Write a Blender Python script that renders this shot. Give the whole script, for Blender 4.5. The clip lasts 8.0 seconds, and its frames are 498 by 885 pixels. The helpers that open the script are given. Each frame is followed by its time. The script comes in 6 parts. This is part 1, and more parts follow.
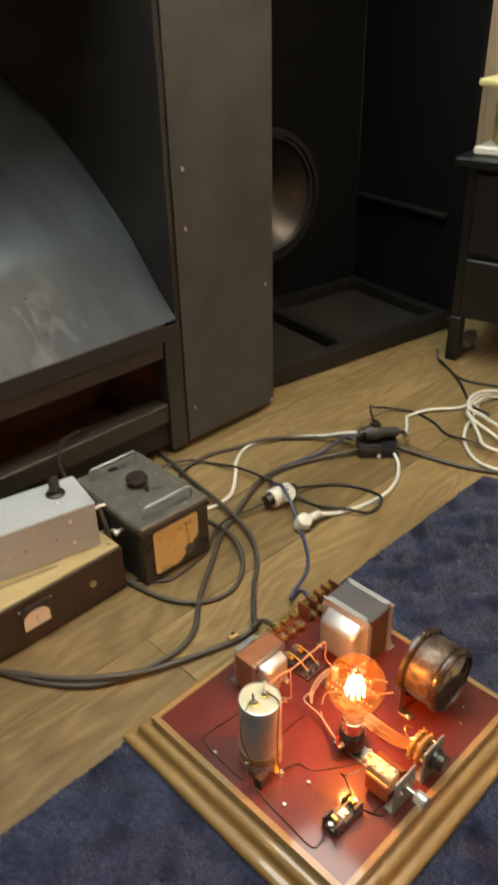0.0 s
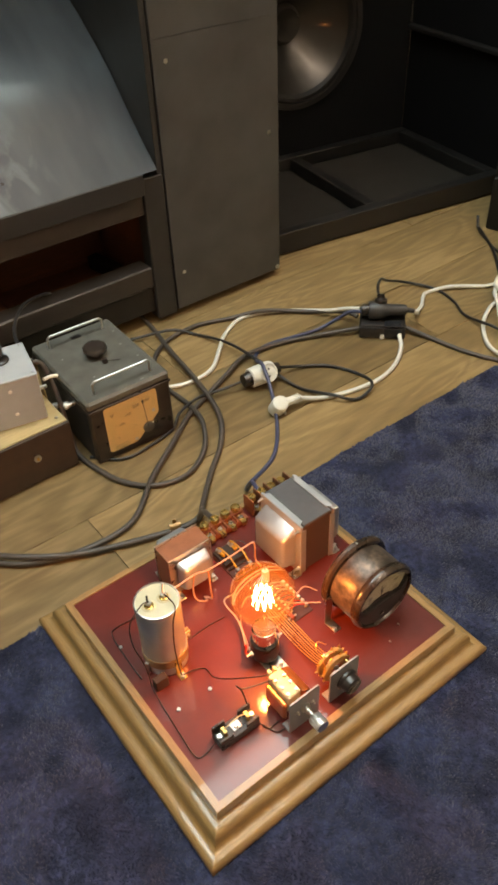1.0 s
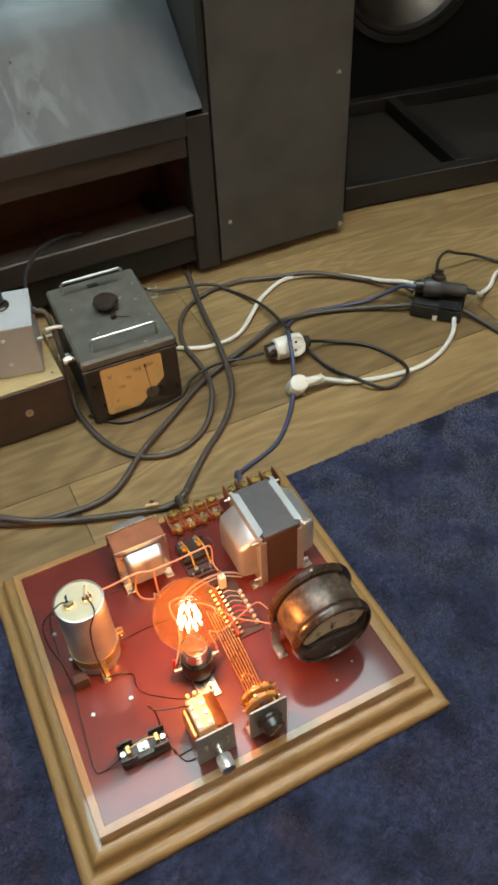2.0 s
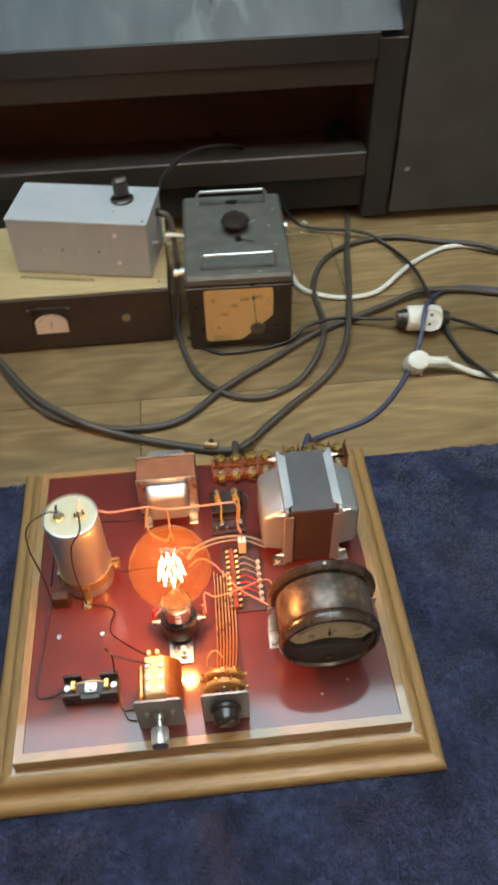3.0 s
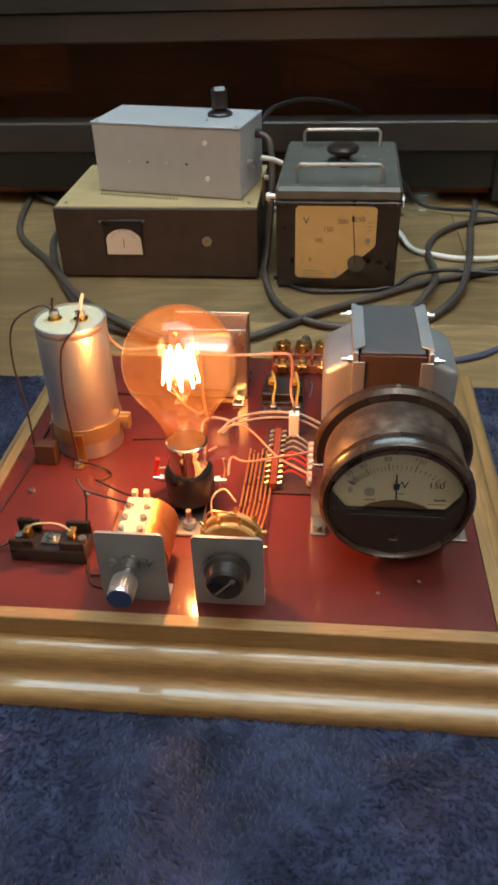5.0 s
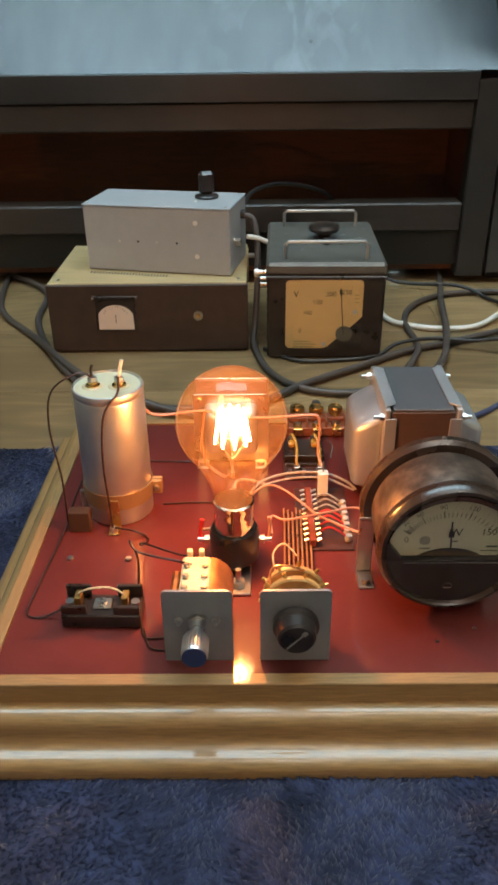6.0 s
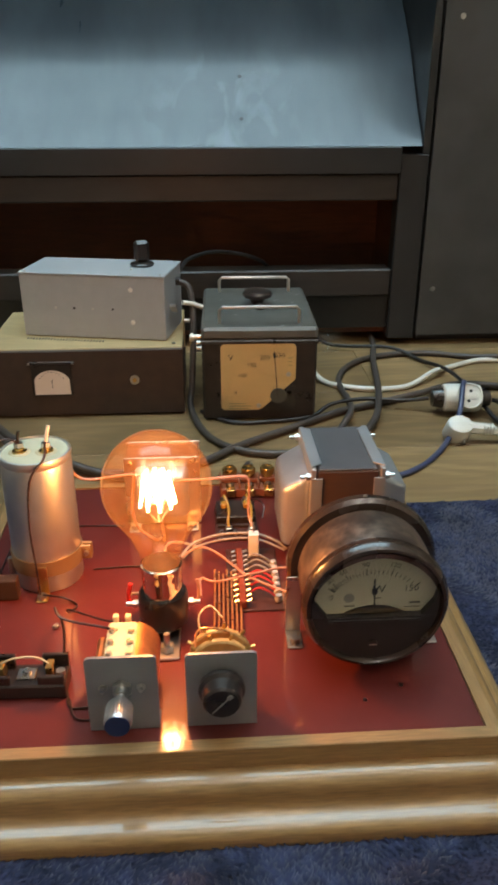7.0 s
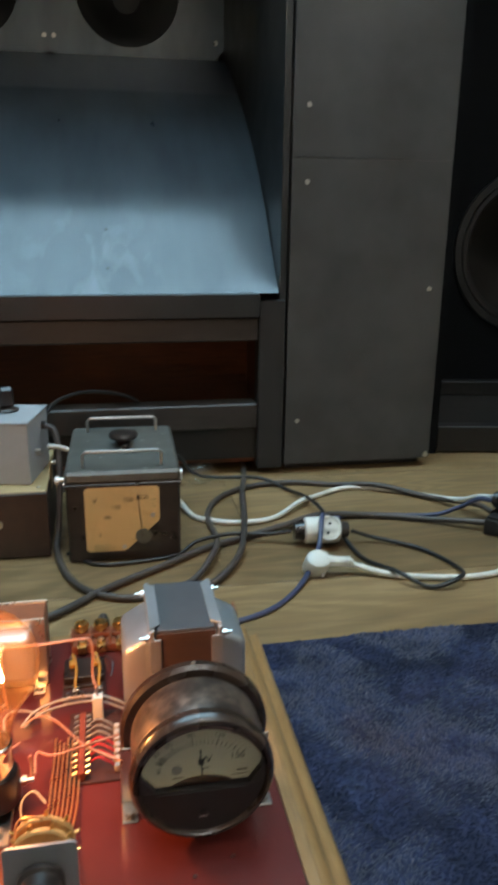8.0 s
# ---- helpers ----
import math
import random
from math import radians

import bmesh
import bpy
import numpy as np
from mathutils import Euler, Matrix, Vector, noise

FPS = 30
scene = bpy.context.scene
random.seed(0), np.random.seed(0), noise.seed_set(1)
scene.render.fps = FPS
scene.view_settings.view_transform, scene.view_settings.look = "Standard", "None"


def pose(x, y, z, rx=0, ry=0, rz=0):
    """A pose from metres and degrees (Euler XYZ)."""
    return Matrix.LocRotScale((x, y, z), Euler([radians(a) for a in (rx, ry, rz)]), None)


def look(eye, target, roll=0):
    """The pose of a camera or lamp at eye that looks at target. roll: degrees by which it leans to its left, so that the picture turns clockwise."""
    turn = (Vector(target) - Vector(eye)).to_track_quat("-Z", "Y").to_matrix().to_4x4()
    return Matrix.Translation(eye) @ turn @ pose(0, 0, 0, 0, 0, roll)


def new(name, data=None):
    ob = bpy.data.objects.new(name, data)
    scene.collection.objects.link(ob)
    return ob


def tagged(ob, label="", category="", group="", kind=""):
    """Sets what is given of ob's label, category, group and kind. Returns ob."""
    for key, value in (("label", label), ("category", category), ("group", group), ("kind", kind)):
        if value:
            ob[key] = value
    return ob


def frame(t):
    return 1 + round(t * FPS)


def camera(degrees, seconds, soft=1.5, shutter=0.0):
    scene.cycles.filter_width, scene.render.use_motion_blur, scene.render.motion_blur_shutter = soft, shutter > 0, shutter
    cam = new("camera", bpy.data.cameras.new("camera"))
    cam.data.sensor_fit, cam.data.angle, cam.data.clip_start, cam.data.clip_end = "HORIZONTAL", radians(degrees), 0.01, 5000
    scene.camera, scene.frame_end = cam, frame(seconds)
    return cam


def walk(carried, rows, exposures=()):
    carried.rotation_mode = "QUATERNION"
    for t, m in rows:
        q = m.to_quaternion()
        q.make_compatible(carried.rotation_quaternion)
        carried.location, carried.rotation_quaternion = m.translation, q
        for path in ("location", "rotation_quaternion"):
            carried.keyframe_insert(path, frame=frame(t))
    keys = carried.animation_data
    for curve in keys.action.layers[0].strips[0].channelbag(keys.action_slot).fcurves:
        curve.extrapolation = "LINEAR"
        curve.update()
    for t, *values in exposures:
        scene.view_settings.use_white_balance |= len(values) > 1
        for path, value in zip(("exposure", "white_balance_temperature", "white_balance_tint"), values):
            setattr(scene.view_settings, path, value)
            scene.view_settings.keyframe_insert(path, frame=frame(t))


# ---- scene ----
cam = camera(36.22, 8.0, soft=2.9, shutter=0.3)
PATH = [
    (0, (-0.5582, -0.4392, 0.9183), (0.0350, 0.1815, 0.4056), -1.4),
    (0.5, (-0.4537, -0.4444, 0.8650), (0.0985, 0.1353, 0.2658), -0.9),
    (1, (-0.3320, -0.4828, 0.8613), (0.1115, 0.1317, 0.2088), -2.7),
    (1.2, (-0.2946, -0.4954, 0.8653), (0.1145, 0.1282, 0.1992), -3.0),
    (2.3, (-0.0581, -0.4466, 0.8411), (0.1804, 0.1984, 0.1151), -2.5),
    (2.5, (-0.0280, -0.4380, 0.8361), (0.1736, 0.2132, 0.1044), -1.8),
    (3, (0.0349, -0.4358, 0.7572), (0.0894, 0.2323, 0.0151), -1.4),
    (3.5, (0.0841, -0.4545, 0.6240), (0.0331, 0.2234, -0.1094), -0.8),
    (4, (0.1067, -0.4752, 0.5237), (-0.0133, 0.2283, -0.1768), -3.4),
    (4.2, (0.1172, -0.4762, 0.4861), (-0.0118, 0.2437, -0.1958), -3.9),
    (5.3, (0.0578, -0.4785, 0.4070), (-0.0077, 0.3557, -0.1406), -1.5),
    (5.5, (0.0384, -0.4879, 0.4075), (-0.0101, 0.3571, -0.1250), -1.5),
    (6, (0.0076, -0.4981, 0.4057), (-0.0014, 0.3713, -0.0883), -0.7),
    (6.5, (0.0057, -0.5027, 0.4078), (0.0232, 0.3849, -0.0525), -0.8),
    (7, (0.0258, -0.5047, 0.4099), (0.0818, 0.3994, -0.0137), 0.0),
    (7.5, (0.0449, -0.5070, 0.4213), (0.1514, 0.4166, 0.0530), 0.6),
    (8, (0.0819, -0.5190, 0.4629), (0.2634, 0.4191, 0.1679), 0.7),
]
walk(cam, [(t, look(eye, target, roll)) for t, eye, target, roll in PATH],
     exposures=[(0.0, 0.46, 9800, 24), (1.0, 0.47, 9450, 25), (2.5, 0.32, 7550, 17), (3.5, 0.36, 7400, 18), (5.5, 0.28, 7050, 17), (6.5, 0.21, 7000, 16), (7.5, 0.12, 6650, 14), (8.0, 0.13, 6200, 11)])

# ---- light ----
world = bpy.data.worlds.new("world")
scene.world = world
world.use_nodes = True
world.node_tree.nodes["Background"].inputs[0].default_value = (0.5, 0.6, 0.8, 1)
world.node_tree.nodes["Background"].inputs[1].default_value = 0.05


def area_lamp(name, eye, target, sx, sy, power, colour):
    data = bpy.data.lights.new(name, "AREA")
    data.shape, data.size, data.size_y, data.energy, data.color = "RECTANGLE", sx, sy, power, colour
    ob = new(name, data)
    ob.matrix_world = look(eye, target)
    return ob


area_lamp("ceiling_light_source", (0.0, 0.5, 2.44), (0.0, 0.5, 0), 2.1, 0.8, 40, (0.50, 0.825, 1.0))
# added uplight: brightens the ceiling, which fills the front faces
area_lamp("uplight_source", (0.5, -1.0, 1.93), (0.5, -1.0, 3), 0.5, 0.5, 62, (0.95, 0.94, 0.88))
glow = bpy.data.lights.new("filament_light", "POINT")
glow.energy, glow.color, glow.shadow_soft_size = 1.8, (1.0, 0.37, 0.085), 0.008
new("filament_light", glow).location = (-0.0085, -0.047, 0.163)


# ---- materials ----
def material(name, colour, rough=0.5, metal=0.0, coat=0.0, vary=0.12, scale=30.0, stretch=(1, 1, 1), bump=0.0, bump_scale=200.0,
             rough_vary=0.1, second=None, second_scale=4.0, second_mix=0.5, per_piece=0.0, sheen=0.0, coat_rough=0.1):
    """A surface with grain at two scales: fine (scale, stretched) and broad (second_scale)."""
    m = bpy.data.materials.new(name)
    m.use_nodes = True
    nt = m.node_tree
    b = nt.nodes["Principled BSDF"]
    tc = nt.nodes.new("ShaderNodeTexCoord")
    mp = nt.nodes.new("ShaderNodeMapping")
    mp.inputs["Scale"].default_value = stretch
    nt.links.new(tc.outputs["Object"], mp.inputs["Vector"])
    vector = mp.outputs["Vector"]
    info = nt.nodes.new("ShaderNodeObjectInfo")
    if per_piece:
        add = nt.nodes.new("ShaderNodeVectorMath")
        mul = nt.nodes.new("ShaderNodeVectorMath")
        mul.operation = "SCALE"
        mul.inputs[0].default_value = (7.3, 3.1, 11.7)
        nt.links.new(info.outputs["Random"], mul.inputs["Scale"])
        nt.links.new(vector, add.inputs[0])
        nt.links.new(mul.outputs[0], add.inputs[1])
        vector = add.outputs[0]

    def noise_node(s, detail=4.0):
        n = nt.nodes.new("ShaderNodeTexNoise")
        n.inputs["Scale"].default_value, n.inputs["Detail"].default_value = s, detail
        nt.links.new(vector, n.inputs["Vector"])
        return n.outputs["Fac"]

    fine, broad = noise_node(scale), noise_node(second_scale, 3.0)
    ramp = nt.nodes.new("ShaderNodeValToRGB")
    ramp.color_ramp.elements[0].position, ramp.color_ramp.elements[1].position = 0.28, 0.72
    ramp.color_ramp.elements[0].color = (*[c * (1 - vary) for c in colour], 1)
    ramp.color_ramp.elements[1].color = (*[min(1, c * (1 + vary)) for c in colour], 1)
    nt.links.new(fine, ramp.inputs["Fac"])
    out = ramp.outputs["Color"]
    mix = nt.nodes.new("ShaderNodeMix")
    mix.data_type = "RGBA"
    step = nt.nodes.new("ShaderNodeMapRange")
    step.inputs[1].default_value, step.inputs[2].default_value, step.inputs[4].default_value = 0.42, 0.68, second_mix
    nt.links.new(broad, step.inputs[0])
    nt.links.new(step.outputs[0], mix.inputs[0])
    nt.links.new(out, mix.inputs[6])
    mix.inputs[7].default_value = (*(second or [c * 0.82 for c in colour]), 1)
    out = mix.outputs[2]
    if per_piece:
        hsv = nt.nodes.new("ShaderNodeHueSaturation")
        rng = nt.nodes.new("ShaderNodeMapRange")
        rng.inputs[3].default_value, rng.inputs[4].default_value = 1 - per_piece, 1 + per_piece
        nt.links.new(info.outputs["Random"], rng.inputs[0])
        nt.links.new(rng.outputs[0], hsv.inputs["Value"])
        nt.links.new(out, hsv.inputs["Color"])
        out = hsv.outputs[0]
    nt.links.new(out, b.inputs["Base Color"])
    rr = nt.nodes.new("ShaderNodeMapRange")
    rr.inputs[3].default_value, rr.inputs[4].default_value = max(0.02, rough - rough_vary), min(1, rough + rough_vary)
    nt.links.new(fine, rr.inputs[0])
    nt.links.new(rr.outputs[0], b.inputs["Roughness"])
    b.inputs["Metallic"].default_value = metal
    b.inputs["Coat Weight"].default_value = coat
    b.inputs["Coat Roughness"].default_value = coat_rough
    b.inputs["Sheen Weight"].default_value = sheen
    if bump:
        bp = nt.nodes.new("ShaderNodeBump")
        bp.inputs["Strength"].default_value, bp.inputs["Distance"].default_value = bump, 0.001
        nt.links.new(noise_node(bump_scale), bp.inputs["Height"])
        nt.links.new(bp.outputs[0], b.inputs["Normal"])
    return m


def glass(name, tint, haze=0.0, haze_colour=(1, 1, 1), gloss=0.02, shine_level=1.0):
    """A thin pane: clear to light, with a Fresnel gloss and an optional scattering share that paints a glow into it."""
    m = bpy.data.materials.new(name)
    m.use_nodes = True
    nt = m.node_tree
    nt.nodes.remove(nt.nodes["Principled BSDF"])
    clear, shine, fres, mix = [nt.nodes.new("ShaderNode" + k) for k in ("BsdfTransparent", "BsdfGlossy", "LayerWeight", "MixShader")]
    clear.inputs[0].default_value = (*tint, 1)
    shine.inputs["Roughness"].default_value = gloss
    shine.inputs["Color"].default_value = (*[shine_level] * 3, 1)
    fres.inputs[0].default_value = 0.5
    power, amount = nt.nodes.new("ShaderNodeMath"), nt.nodes.new("ShaderNodeMath")
    power.operation, amount.operation = "POWER", "MULTIPLY_ADD"
    power.inputs[1].default_value, amount.inputs[1].default_value, amount.inputs[2].default_value = 4.5, 0.75, 0.035
    nt.links.new(fres.outputs["Facing"], power.inputs[0])
    nt.links.new(power.outputs[0], amount.inputs[0])
    base = clear.outputs[0]
    if haze:
        soft, both = nt.nodes.new("ShaderNodeBsdfTranslucent"), nt.nodes.new("ShaderNodeMixShader")
        soft.inputs[0].default_value = (*haze_colour, 1)
        both.inputs[0].default_value = haze
        nt.links.new(base, both.inputs[1])
        nt.links.new(soft.outputs[0], both.inputs[2])
        base = both.outputs[0]
    nt.links.new(amount.outputs[0], mix.inputs[0])
    nt.links.new(base, mix.inputs[1])
    nt.links.new(shine.outputs[0], mix.inputs[2])
    nt.links.new(mix.outputs[0], nt.nodes["Material Output"].inputs[0])
    return m


def lit(name, colour, strength):
    m = bpy.data.materials.new(name)
    m.use_nodes = True
    b = m.node_tree.nodes["Principled BSDF"]
    b.inputs["Base Color"].default_value = (0.02, 0.02, 0.02, 1)
    b.inputs["Emission Color"].default_value = (*colour, 1)
    b.inputs["Emission Strength"].default_value = strength
    return m


def laminate():
    m = bpy.data.materials.new("oak_laminate")
    m.use_nodes = True
    nt = m.node_tree
    b = nt.nodes["Principled BSDF"]
    tc, info = nt.nodes.new("ShaderNodeTexCoord"), nt.nodes.new("ShaderNodeObjectInfo")
    off, shift = nt.nodes.new("ShaderNodeVectorMath"), nt.nodes.new("ShaderNodeVectorMath")
    shift.operation = "SCALE"
    shift.inputs[0].default_value = (17.3, 9.1, 5.7)
    nt.links.new(info.outputs["Random"], shift.inputs["Scale"])
    nt.links.new(tc.outputs["Object"], off.inputs[0])
    nt.links.new(shift.outputs[0], off.inputs[1])

    def grain(scale, stretch, detail, distortion):
        mp, n = nt.nodes.new("ShaderNodeMapping"), nt.nodes.new("ShaderNodeTexNoise")
        mp.inputs["Scale"].default_value = stretch
        n.inputs["Scale"].default_value, n.inputs["Detail"].default_value, n.inputs["Distortion"].default_value = scale, detail, distortion
        nt.links.new(off.outputs[0], mp.inputs["Vector"])
        nt.links.new(mp.outputs[0], n.inputs["Vector"])
        return n.outputs["Fac"]

    # growth rings drawn out along the plank: bands of a stretched field
    field = grain(2.0, (0.7, 3.0, 1), 2.0, 1.1)
    bands, sine = nt.nodes.new("ShaderNodeMath"), nt.nodes.new("ShaderNodeMath")
    bands.operation, sine.operation = "MULTIPLY", "SINE"
    bands.inputs[1].default_value = 78.0
    nt.links.new(field, bands.inputs[0])
    nt.links.new(bands.outputs[0], sine.inputs[0])
    fine, broad = grain(11, (1.4, 9, 1), 6.0, 0.5), grain(2.5, (1, 3, 1), 3.0, 0.2)
    total, k = nt.nodes.new("ShaderNodeMath"), nt.nodes.new("ShaderNodeMath")
    k.operation, total.operation = "MULTIPLY_ADD", "MULTIPLY_ADD"
    k.inputs[1].default_value = 0.085
    soft = nt.nodes.new("ShaderNodeMath")
    soft.operation = "MULTIPLY_ADD"
    soft.inputs[1].default_value, soft.inputs[2].default_value = 0.6, 0.2
    nt.links.new(fine, soft.inputs[0])
    nt.links.new(sine.outputs[0], k.inputs[0])
    nt.links.new(soft.outputs[0], k.inputs[2])
    total.inputs[1].default_value = 0.55
    nt.links.new(broad, total.inputs[0])
    nt.links.new(k.outputs[0], total.inputs[2])
    ramp = nt.nodes.new("ShaderNodeValToRGB")
    e = ramp.color_ramp.elements
    e[0].position, e[0].color = 0.34, (0.108, 0.062, 0.027, 1)
    e[1].position, e[1].color = 1.0, (0.305, 0.20, 0.095, 1)
    mid = e.new(0.76)
    mid.color = (0.212, 0.134, 0.059, 1)
    nt.links.new(total.outputs[0], ramp.inputs["Fac"])
    hsv, rng = nt.nodes.new("ShaderNodeHueSaturation"), nt.nodes.new("ShaderNodeMapRange")
    rng.inputs[3].default_value, rng.inputs[4].default_value = 0.8, 1.2
    nt.links.new(info.outputs["Random"], rng.inputs[0])
    nt.links.new(rng.outputs[0], hsv.inputs["Value"])
    nt.links.new(ramp.outputs[0], hsv.inputs["Color"])
    nt.links.new(hsv.outputs[0], b.inputs["Base Color"])
    rr = nt.nodes.new("ShaderNodeMapRange")
    rr.inputs[3].default_value, rr.inputs[4].default_value = 0.3, 0.52
    nt.links.new(fine, rr.inputs[0])
    nt.links.new(rr.outputs[0], b.inputs["Roughness"])
    bp = nt.nodes.new("ShaderNodeBump")
    bp.inputs["Strength"].default_value, bp.inputs["Distance"].default_value = 0.25, 0.0006
    nt.links.new(k.outputs[0], bp.inputs["Height"])
    nt.links.new(bp.outputs[0], b.inputs["Normal"])
    return m


LAMINATE = laminate()
SEAM = material("floor_seam", (0.07, 0.045, 0.03), 0.8)
PILE = material("rug_pile", (0.0285, 0.0355, 0.074), 0.92, vary=0.45, scale=110, second=(0.010, 0.012, 0.025), second_scale=17, second_mix=0.85, sheen=0.16)
PILE.node_tree.nodes["Principled BSDF"].inputs["Specular IOR Level"].default_value = 0.1
OAK = material("varnished_oak", (0.30, 0.168, 0.060), 0.5, vary=0.26, scale=30, stretch=(2, 22, 22), second=(0.28, 0.145, 0.048),
               second_scale=6, second_mix=0.7, coat=0.65, per_piece=0.06, bump=0.06, bump_scale=60, coat_rough=0.03)
PANEL = material("red_laminate", (0.122, 0.020, 0.0155), 0.42, vary=0.16, scale=25, second=(0.088, 0.0135, 0.0115), second_scale=9, coat=0.75,
                 bump=0.02, bump_scale=300, rough_vary=0.06, coat_rough=0.085)
PANEL.node_tree.nodes["Principled BSDF"].inputs["Specular IOR Level"].default_value = 0.2
BLACKPAINT = material("black_cabinet_paint", (0.019, 0.0183, 0.018), 0.42, vary=0.2, scale=18, second=(0.027, 0.0265, 0.027), second_scale=3,
                      bump=0.25, bump_scale=45)
GREYPAINT = material("graphite_cabinet_paint", (0.047, 0.0475, 0.0465), 0.45, vary=0.25, scale=14, second=(0.070, 0.070, 0.067), second_scale=5,
                     bump=0.2, bump_scale=60)
RAILPAINT = material("brown_black_rail_paint", (0.036, 0.029, 0.025), 0.45, vary=0.2, scale=16, stretch=(1, 5, 5), bump=0.2, bump_scale=50)
# blue of the base and paler blotches stand in for mirrored ceiling light
HORNPAINT = material("satin_horn_paint", (0.074, 0.098, 0.118), 0.30, vary=0.12, scale=7, stretch=(3.2, 1, 1), second=(0.115, 0.148, 0.172), second_scale=3.5,
                     second_mix=0.6, coat=0.75, bump=0.06, bump_scale=12, rough_vary=0.06, coat_rough=0.17)


def reflection_streaks(m, centre, spread):
    """Pale streaks painted into the base colour about a point, for smudgy bright reflections."""
    nt = m.node_tree
    b = nt.nodes["Principled BSDF"]
    tc, mp, n = nt.nodes.new("ShaderNodeTexCoord"), nt.nodes.new("ShaderNodeMapping"), nt.nodes.new("ShaderNodeTexNoise")
    mp.inputs["Scale"].default_value = (22, 10, 10)
    n.inputs["Scale"].default_value, n.inputs["Detail"].default_value, n.inputs["Distortion"].default_value = 1.0, 3.0, 1.4
    nt.links.new(tc.outputs["Object"], mp.inputs["Vector"])
    nt.links.new(mp.outputs[0], n.inputs["Vector"])
    streak = nt.nodes.new("ShaderNodeMapRange")
    streak.inputs[1].default_value, streak.inputs[2].default_value = 0.5, 0.66
    nt.links.new(n.outputs["Fac"], streak.inputs[0])
    far, near, both = nt.nodes.new("ShaderNodeVectorMath"), nt.nodes.new("ShaderNodeMapRange"), nt.nodes.new("ShaderNodeMath")
    far.operation, both.operation = "DISTANCE", "MULTIPLY"
    far.inputs[1].default_value = centre
    nt.links.new(tc.outputs["Object"], far.inputs[0])
    near.inputs[1].default_value, near.inputs[2].default_value, near.inputs[3].default_value, near.inputs[4].default_value = spread * 0.4, spread, 0.38, 0.0
    nt.links.new(far.outputs["Value"], near.inputs[0])
    nt.links.new(streak.outputs[0], both.inputs[0])
    nt.links.new(near.outputs[0], both.inputs[1])
    old = b.inputs["Base Color"].links[0].from_socket
    mix = nt.nodes.new("ShaderNodeMix")
    mix.data_type = "RGBA"
    nt.links.new(both.outputs[0], mix.inputs[0])
    nt.links.new(old, mix.inputs[6])
    mix.inputs[7].default_value = (0.30, 0.35, 0.39, 1)
    nt.links.new(mix.outputs[2], b.inputs["Base Color"])


reflection_streaks(HORNPAINT, (0.07, 0.80, 0.376), 0.14)
DARKWOOD = material("dark_raw_board", (0.165, 0.054, 0.023), 0.7, vary=0.25, scale=20, stretch=(1, 8, 8))
CONE = material("paper_cone", (0.016, 0.013, 0.010), 0.42, vary=0.2, scale=30, bump=0.15, metal=0.15, coat=0.3)
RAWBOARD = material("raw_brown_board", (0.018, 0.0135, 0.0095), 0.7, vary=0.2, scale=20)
# blacker than the cabinet paint: the open cabinet's inner shade is in this colour
SHADEBLACK = material("shade_black_panels", (0.0035, 0.0036, 0.004), 0.9, vary=0.2, scale=20)
SHADEBLACK.node_tree.nodes["Principled BSDF"].inputs["Specular IOR Level"].default_value = 0.15
RUBBER = material("woofer_surround", (0.013, 0.011, 0.010), 0.5)
FRAMEBLACK = material("worn_black_frame", (0.0085, 0.0072, 0.0064), 0.5, vary=0.35, scale=14, second=(0.018, 0.015, 0.013), second_scale=5, bump=0.2, bump_scale=50)
TERMBASE = material("orange_brown_paxolin", (0.22, 0.068, 0.028), 0.42, vary=0.18, scale=90)
METERBROWN = material("brown_black_bakelite", (0.036, 0.020, 0.013), 0.26, vary=0.4, scale=30, coat=0.2)
BAG = material("grey_film", (0.22, 0.22, 0.24), 0.3, vary=0.2, scale=40, bump=0.4, bump_scale=60)
CHIP = material("bare_scuffed_metal", (0.34, 0.34, 0.32), 0.5, 0.3, vary=0.2, scale=200)
PLUGGREY = material("dark_grey_rubber", (0.032, 0.031, 0.031), 0.45, vary=0.2, scale=40)
TAPE = material("shiny_black_tape", (0.02, 0.02, 0.022), 0.12, vary=0.2, scale=60, bump=0.9, bump_scale=70)
ALU = material("brushed_aluminium", (0.62, 0.62, 0.61), 0.34, 1.0, vary=0.08, scale=80, stretch=(1, 12, 1), bump=0.04)
PLATE = material("grey_enamelled_plate", (0.27, 0.275, 0.285), 0.42, 0.35, vary=0.06, scale=60)
STEEL = material("zinc_plated_steel", (0.55, 0.54, 0.51), 0.3, 1.0, vary=0.12, scale=90)
CHROME = material("polished_steel", (0.7, 0.7, 0.68), 0.14, 1.0, vary=0.05)
BRASS = material("brass", (0.65, 0.42, 0.15), 0.28, 1.0, vary=0.15, scale=120)
COPPER = material("lacquered_copper", (0.62, 0.27, 0.12), 0.35, 0.9, vary=0.15, scale=120)
TIN = material("tinned_transformer_cover", (0.50, 0.52, 0.54), 0.38, 0.72, vary=0.1, scale=35, bump=0.06, bump_scale=80)
CORE = material("brown_varnished_laminations", (0.072, 0.038, 0.024), 0.5, vary=0.18, scale=60, stretch=(1, 1, 30))
CORETOP = material("dark_grey_top_strip", (0.075, 0.075, 0.08), 0.5, vary=0.15, scale=70)
DULLBLACK = material("dull_black_plastic", (0.018, 0.015, 0.014), 0.42, vary=0.25, scale=50)
BAKELITE = material("black_bakelite", (0.026, 0.018, 0.015), 0.3, vary=0.35, scale=40, coat=0.12, rough_vary=0.1)
